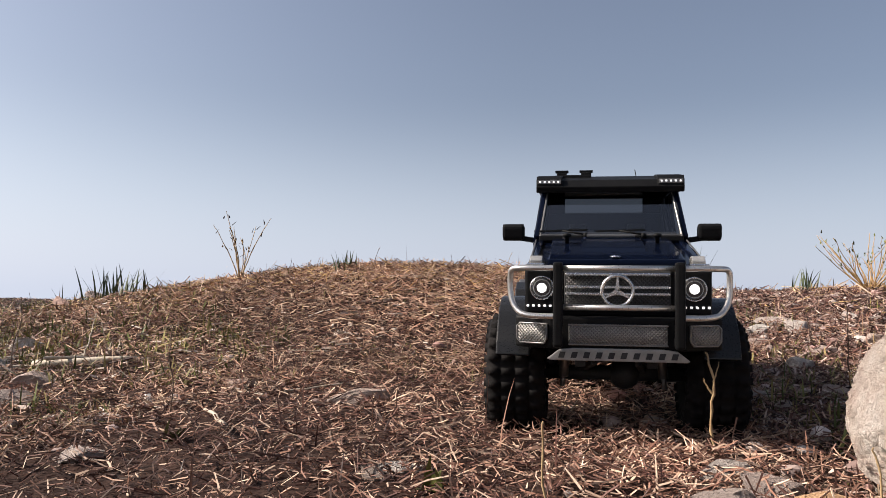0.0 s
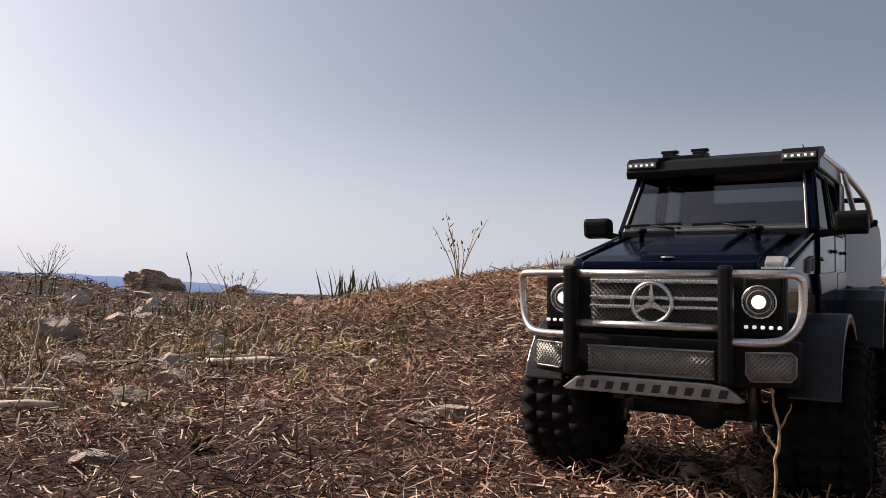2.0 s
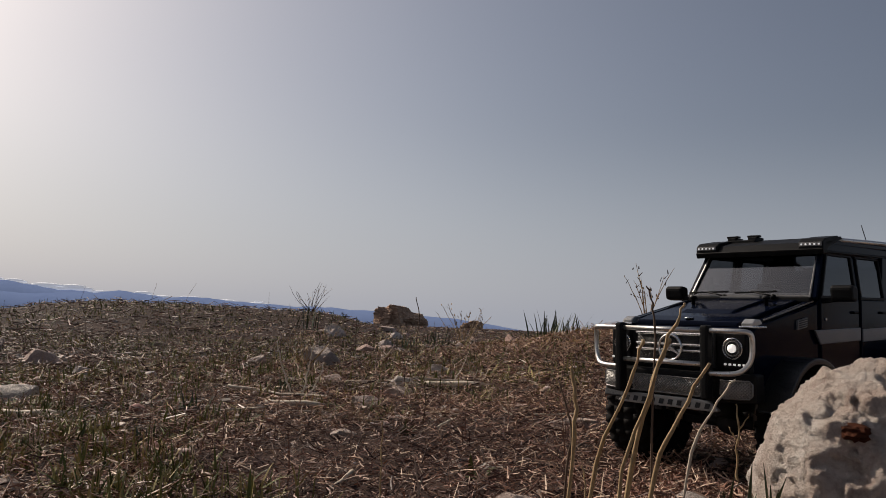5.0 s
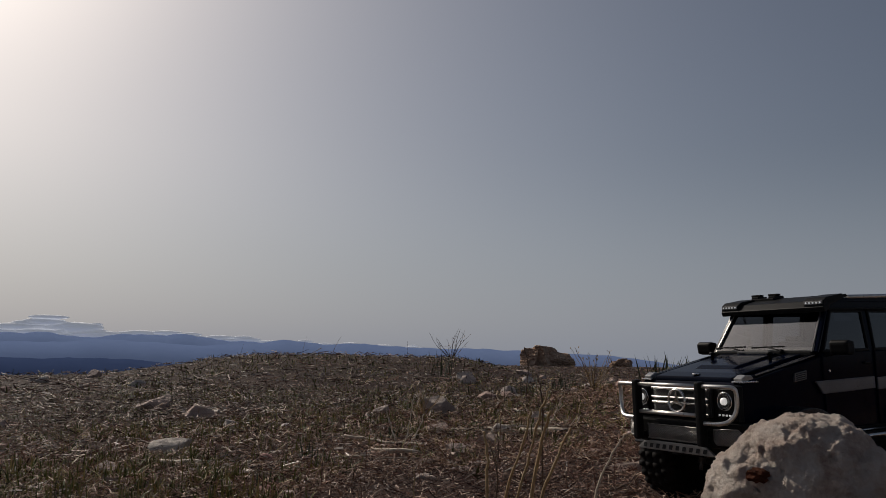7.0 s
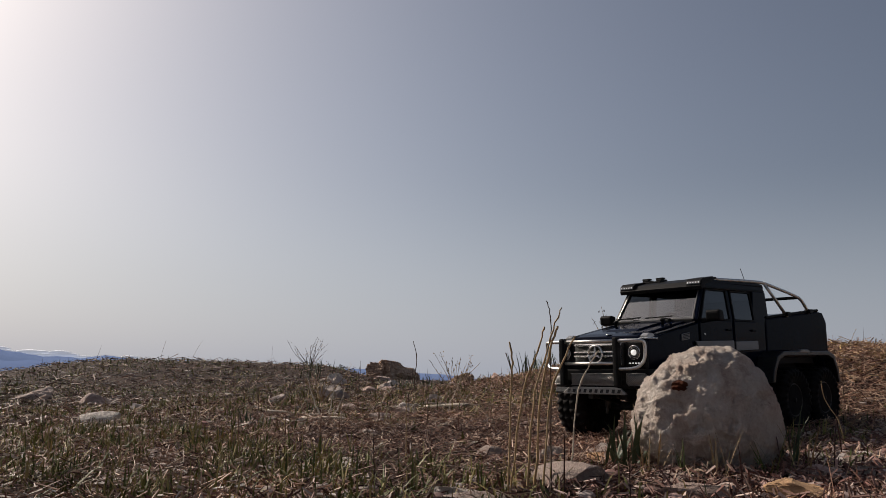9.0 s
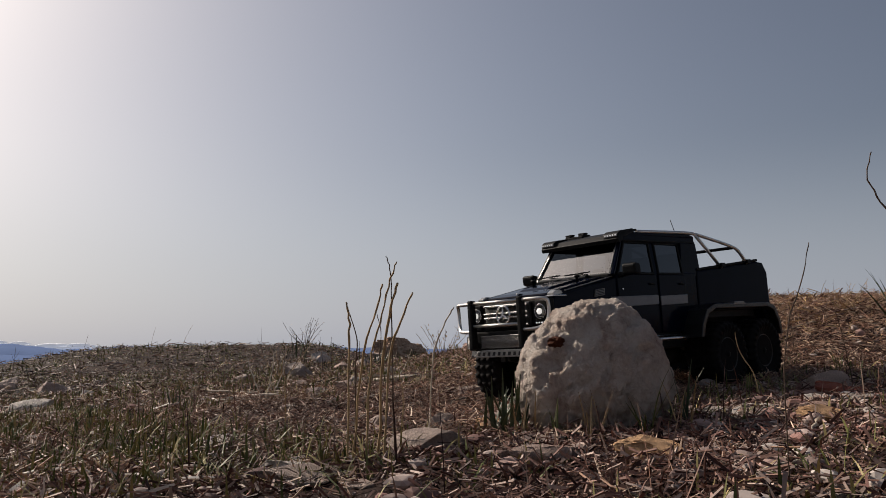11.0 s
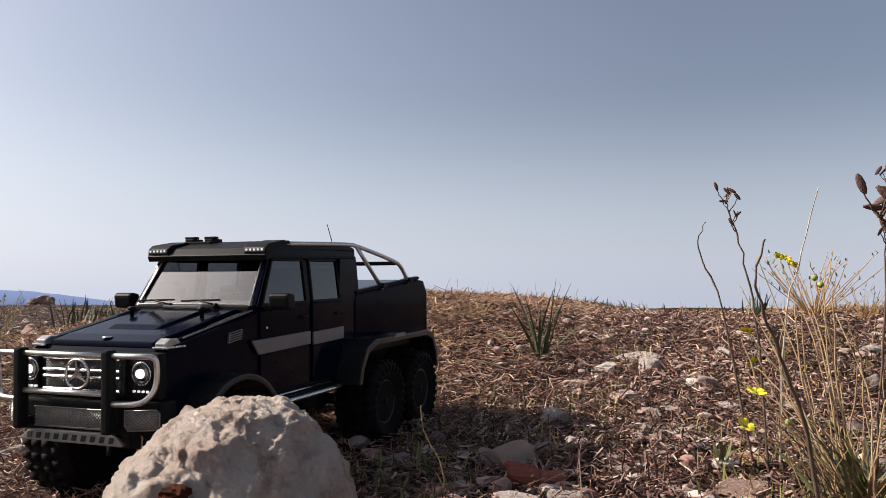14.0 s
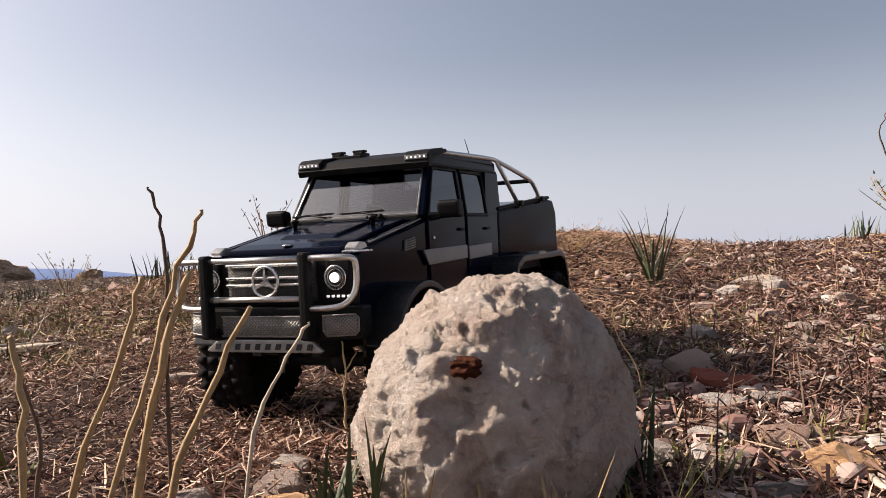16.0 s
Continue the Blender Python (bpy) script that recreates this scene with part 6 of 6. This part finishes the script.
def sprig(x, y, h, label, seed, twigs=14, material=M_DKSTEM, leaves=30, leafmat=M_LEAF, spreadk=0.5, group="wiry shrubs"):
    r = random.Random(seed)
    root = thing("wiry_shrub", label, "shrub", pose(x, y, ground_z(x, y) - 0.004), group)
    for k in range(twigs):
        a, l = r.uniform(0, 6.28), r.uniform(0.45, 1.0) * h
        top = Vector((math.cos(a) * spreadk * l * r.uniform(0.2, 1.2), math.sin(a) * spreadk * l * r.uniform(0.2, 1.2), l))
        mid = top * 0.5 + Vector((r.gauss(0, 0.06) * h, r.gauss(0, 0.06) * h, 0))
        br = part("branch", stem_bm([(0, 0, 0), mid, top], h * 0.010, h * 0.003, 5), material, root)
        for _ in range(leaves // twigs + 1):
            b = bmesh.new()
            c = mid.lerp(top, r.uniform(0, 1)) + Vector((r.gauss(0, 0.03), r.gauss(0, 0.03), r.gauss(0, 0.03))) * h
            leaf(b, c, r.uniform(0, 6.28), h * r.uniform(0.05, 0.10), h * 0.012, r.uniform(0.2, 1.3))
            part("leaf", b, leafmat, br)
    return root


sprig(-0.97, 1.35, 0.205, "bare wiry shrub with a few leaves on the rise", 1, 9, M_STEM, 20, M_DKSTEM, 0.6)
sprig(0.76, 1.62, 0.18, "wiry yellow-green shrub on the crest", 2, 34, M_GOLD, 100, M_GREEN, 1.0)
sprig(0.86, 1.52, 0.10, "wiry yellow-green shrub on the crest", 6, 24, M_GOLD, 70, M_GREEN, 1.0)
sprig(-2.9, 2.35, 0.26, "sparse grey shrub with tiny leaves on the plateau", 3, 16, M_STEM, 50, M_STEM, 0.9)
sprig(-0.02, 1.25, 0.09, "sparse grey shrub with tiny leaves on the rise", 4, 14, M_STEM, 40, M_STEM, 0.9)
sprig(-1.45, 0.42, 0.14, "bare wiry shrub with pale seed heads on the plateau", 12, 12, M_STEM, 60, M_PALEWOOD, 0.9)
sprig(-5.6, 3.0, 0.3, "sparse dry shrub on the plateau", 5, 14, M_DKSTEM, 40, M_STEM, 0.8)
leaf_clump("broad_weed", -0.42, -0.05, 0.03, 10, 0.01, "low green weed with broad leaves in straw", 51, 0.006, 0.9, M_LEAF, "broad-leaved weeds")
leaf_clump("broad_weed", -0.138, -0.160, 0.030, 7, 0.008, "low weed with drying olive leaves in straw", 53, 0.0035, 0.8, M_OLIVE, "broad-leaved weeds")
leaf_clump("grass_tuft", 0.243, -0.223, 0.062, 9, 0.014, "sparse dry grass blades before the boulder", 71, 0.0011, 0.5, M_STEM, "dry grass tufts")
leaf_clump("grass_tuft", 0.290, -0.220, 0.058, 8, 0.014, "sparse dry grass blades before the boulder", 72, 0.0011, 0.5, M_OLIVE, "dry grass tufts")
leaf_clump("grass_tuft", 0.319, -0.198, 0.066, 9, 0.014, "sparse dry grass blades before the boulder", 73, 0.0011, 0.5, M_STEM, "dry grass tufts")
leaf_clump("grass_tuft", 0.358, -0.160, 0.085, 10, 0.014, "sparse dry grass blades before the boulder", 74, 0.0011, 0.5, M_OLIVE, "dry grass tufts")
leaf_clump("grass_tuft", 0.375, -0.116, 0.075, 8, 0.014, "sparse dry grass blades before the boulder", 75, 0.0011, 0.5, M_STEM, "dry grass tufts")
leaf_clump("broad_weed", 0.56, 0.42, 0.05, 14, 0.02, "low green weed with broad leaves in straw", 52, 0.005, 0.9, M_LEAF, "broad-leaved weeds")


# ---- sticks lying about ----
def stick(x, y, length, r0, yaw, label, material=M_PALEWOOD, seed=0, name="stick", group="sticks on the ground"):
    r = random.Random(seed)
    n = 7
    pts = []
    for i in range(n):
        s = i / (n - 1) - 0.5
        px, py = x + math.cos(yaw) * s * length + r.gauss(0, 0.012) * length, y + math.sin(yaw) * s * length + r.gauss(0, 0.012) * length
        pts.append(Vector((px, py, ground_z(px, py) + r0 * 0.6 + 0.009)))
    c = Vector((x, y, ground_z(x, y)))
    bm = sweep(bmesh.new(), [p - c for p in pts], [r0 * (1 - 0.35 * i / (n - 1)) * r.uniform(0.85, 1.1) for i in range(n)], 7)
    return thing(name, label, "stick", Matrix.Translation(c), group, bm, material)


stick(-0.792, 0.384, 0.16, 0.0065, 0.25, "flat bleached piece of dead wood in straw", seed=1)
stick(-0.725, -0.042, 0.11, 0.0064, 0.68, "bleached piece of dead wood in straw", seed=3)
stick(-0.858, -0.423, 0.115, 0.0062, 0.7, "bleached piece of dead wood in straw", seed=4)
stick(-0.954, 0.394, 0.28, 0.0028, 1.1, "long thin dead twig lying on straw", seed=5)
stick(-0.90, 0.36, 0.16, 0.0020, 0.2, "thin dead twig lying on straw", seed=6)
stick(-0.40, 0.02, 0.10, 0.0025, 2.2, "thin pale twig lying on straw", seed=7)
rs = np.random.RandomState(90)
for k in range(60):
    x, y = rs.rand() * 2.4 - 1.3, rs.rand() * 2.0 - 0.9
    if abs(x) < 0.15 and -0.06 < y < 0.66 or math.hypot(x - BX, y - BY) < 0.15:
        continue
    stick(x, y, 0.05 + 0.09 * rs.rand(), 0.0010 + 0.0016 * rs.rand(), 6.28 * rs.rand(), "thin dead twig lying among straw", M_PALEWOOD if k % 3 else M_DKSTEM, k + 10)


def dead_branch(x, y, size, yaw, label, seed):
    """A forked dead branch lying on the ground, its twigs turned up."""
    r = random.Random(seed)
    root = thing("dead_branch", label, "branch", pose(x, y, ground_z(x, y) + 0.006, 0, 0, yaw), "dead branches")
    main = [Vector((size * s, r.gauss(0, 0.05) * size, 0.02 * size + 0.05 * size * abs(s))) for s in (-0.5, -0.2, 0.1, 0.3, 0.5)]
    part("stalk", stem_bm(main, size * 0.014, size * 0.006, 6), M_PALEWOOD, root)
    for k in range(6):
        p = main[1].lerp(main[3], r.random())
        q = p + Vector((r.uniform(-0.35, 0.35), r.uniform(-0.3, 0.3), r.uniform(0.05, 0.45))) * size
        part("twig", stem_bm([p, p.lerp(q, 0.5) + Vector((0, 0, -0.05 * size)), q], size * 0.008, size * 0.003, 5), M_PALEWOOD, root)
    return root


for i, (x, y, size, yaw) in enumerate(((-0.87, 0.0, 0.24, 20.0), (-0.80, 0.42, 0.18, 75.0), (-0.45, 0.20, 0.09, 140.0))):
    dead_branch(x, y, size, yaw, "pale forked dead branch lying on straw", i + 3)
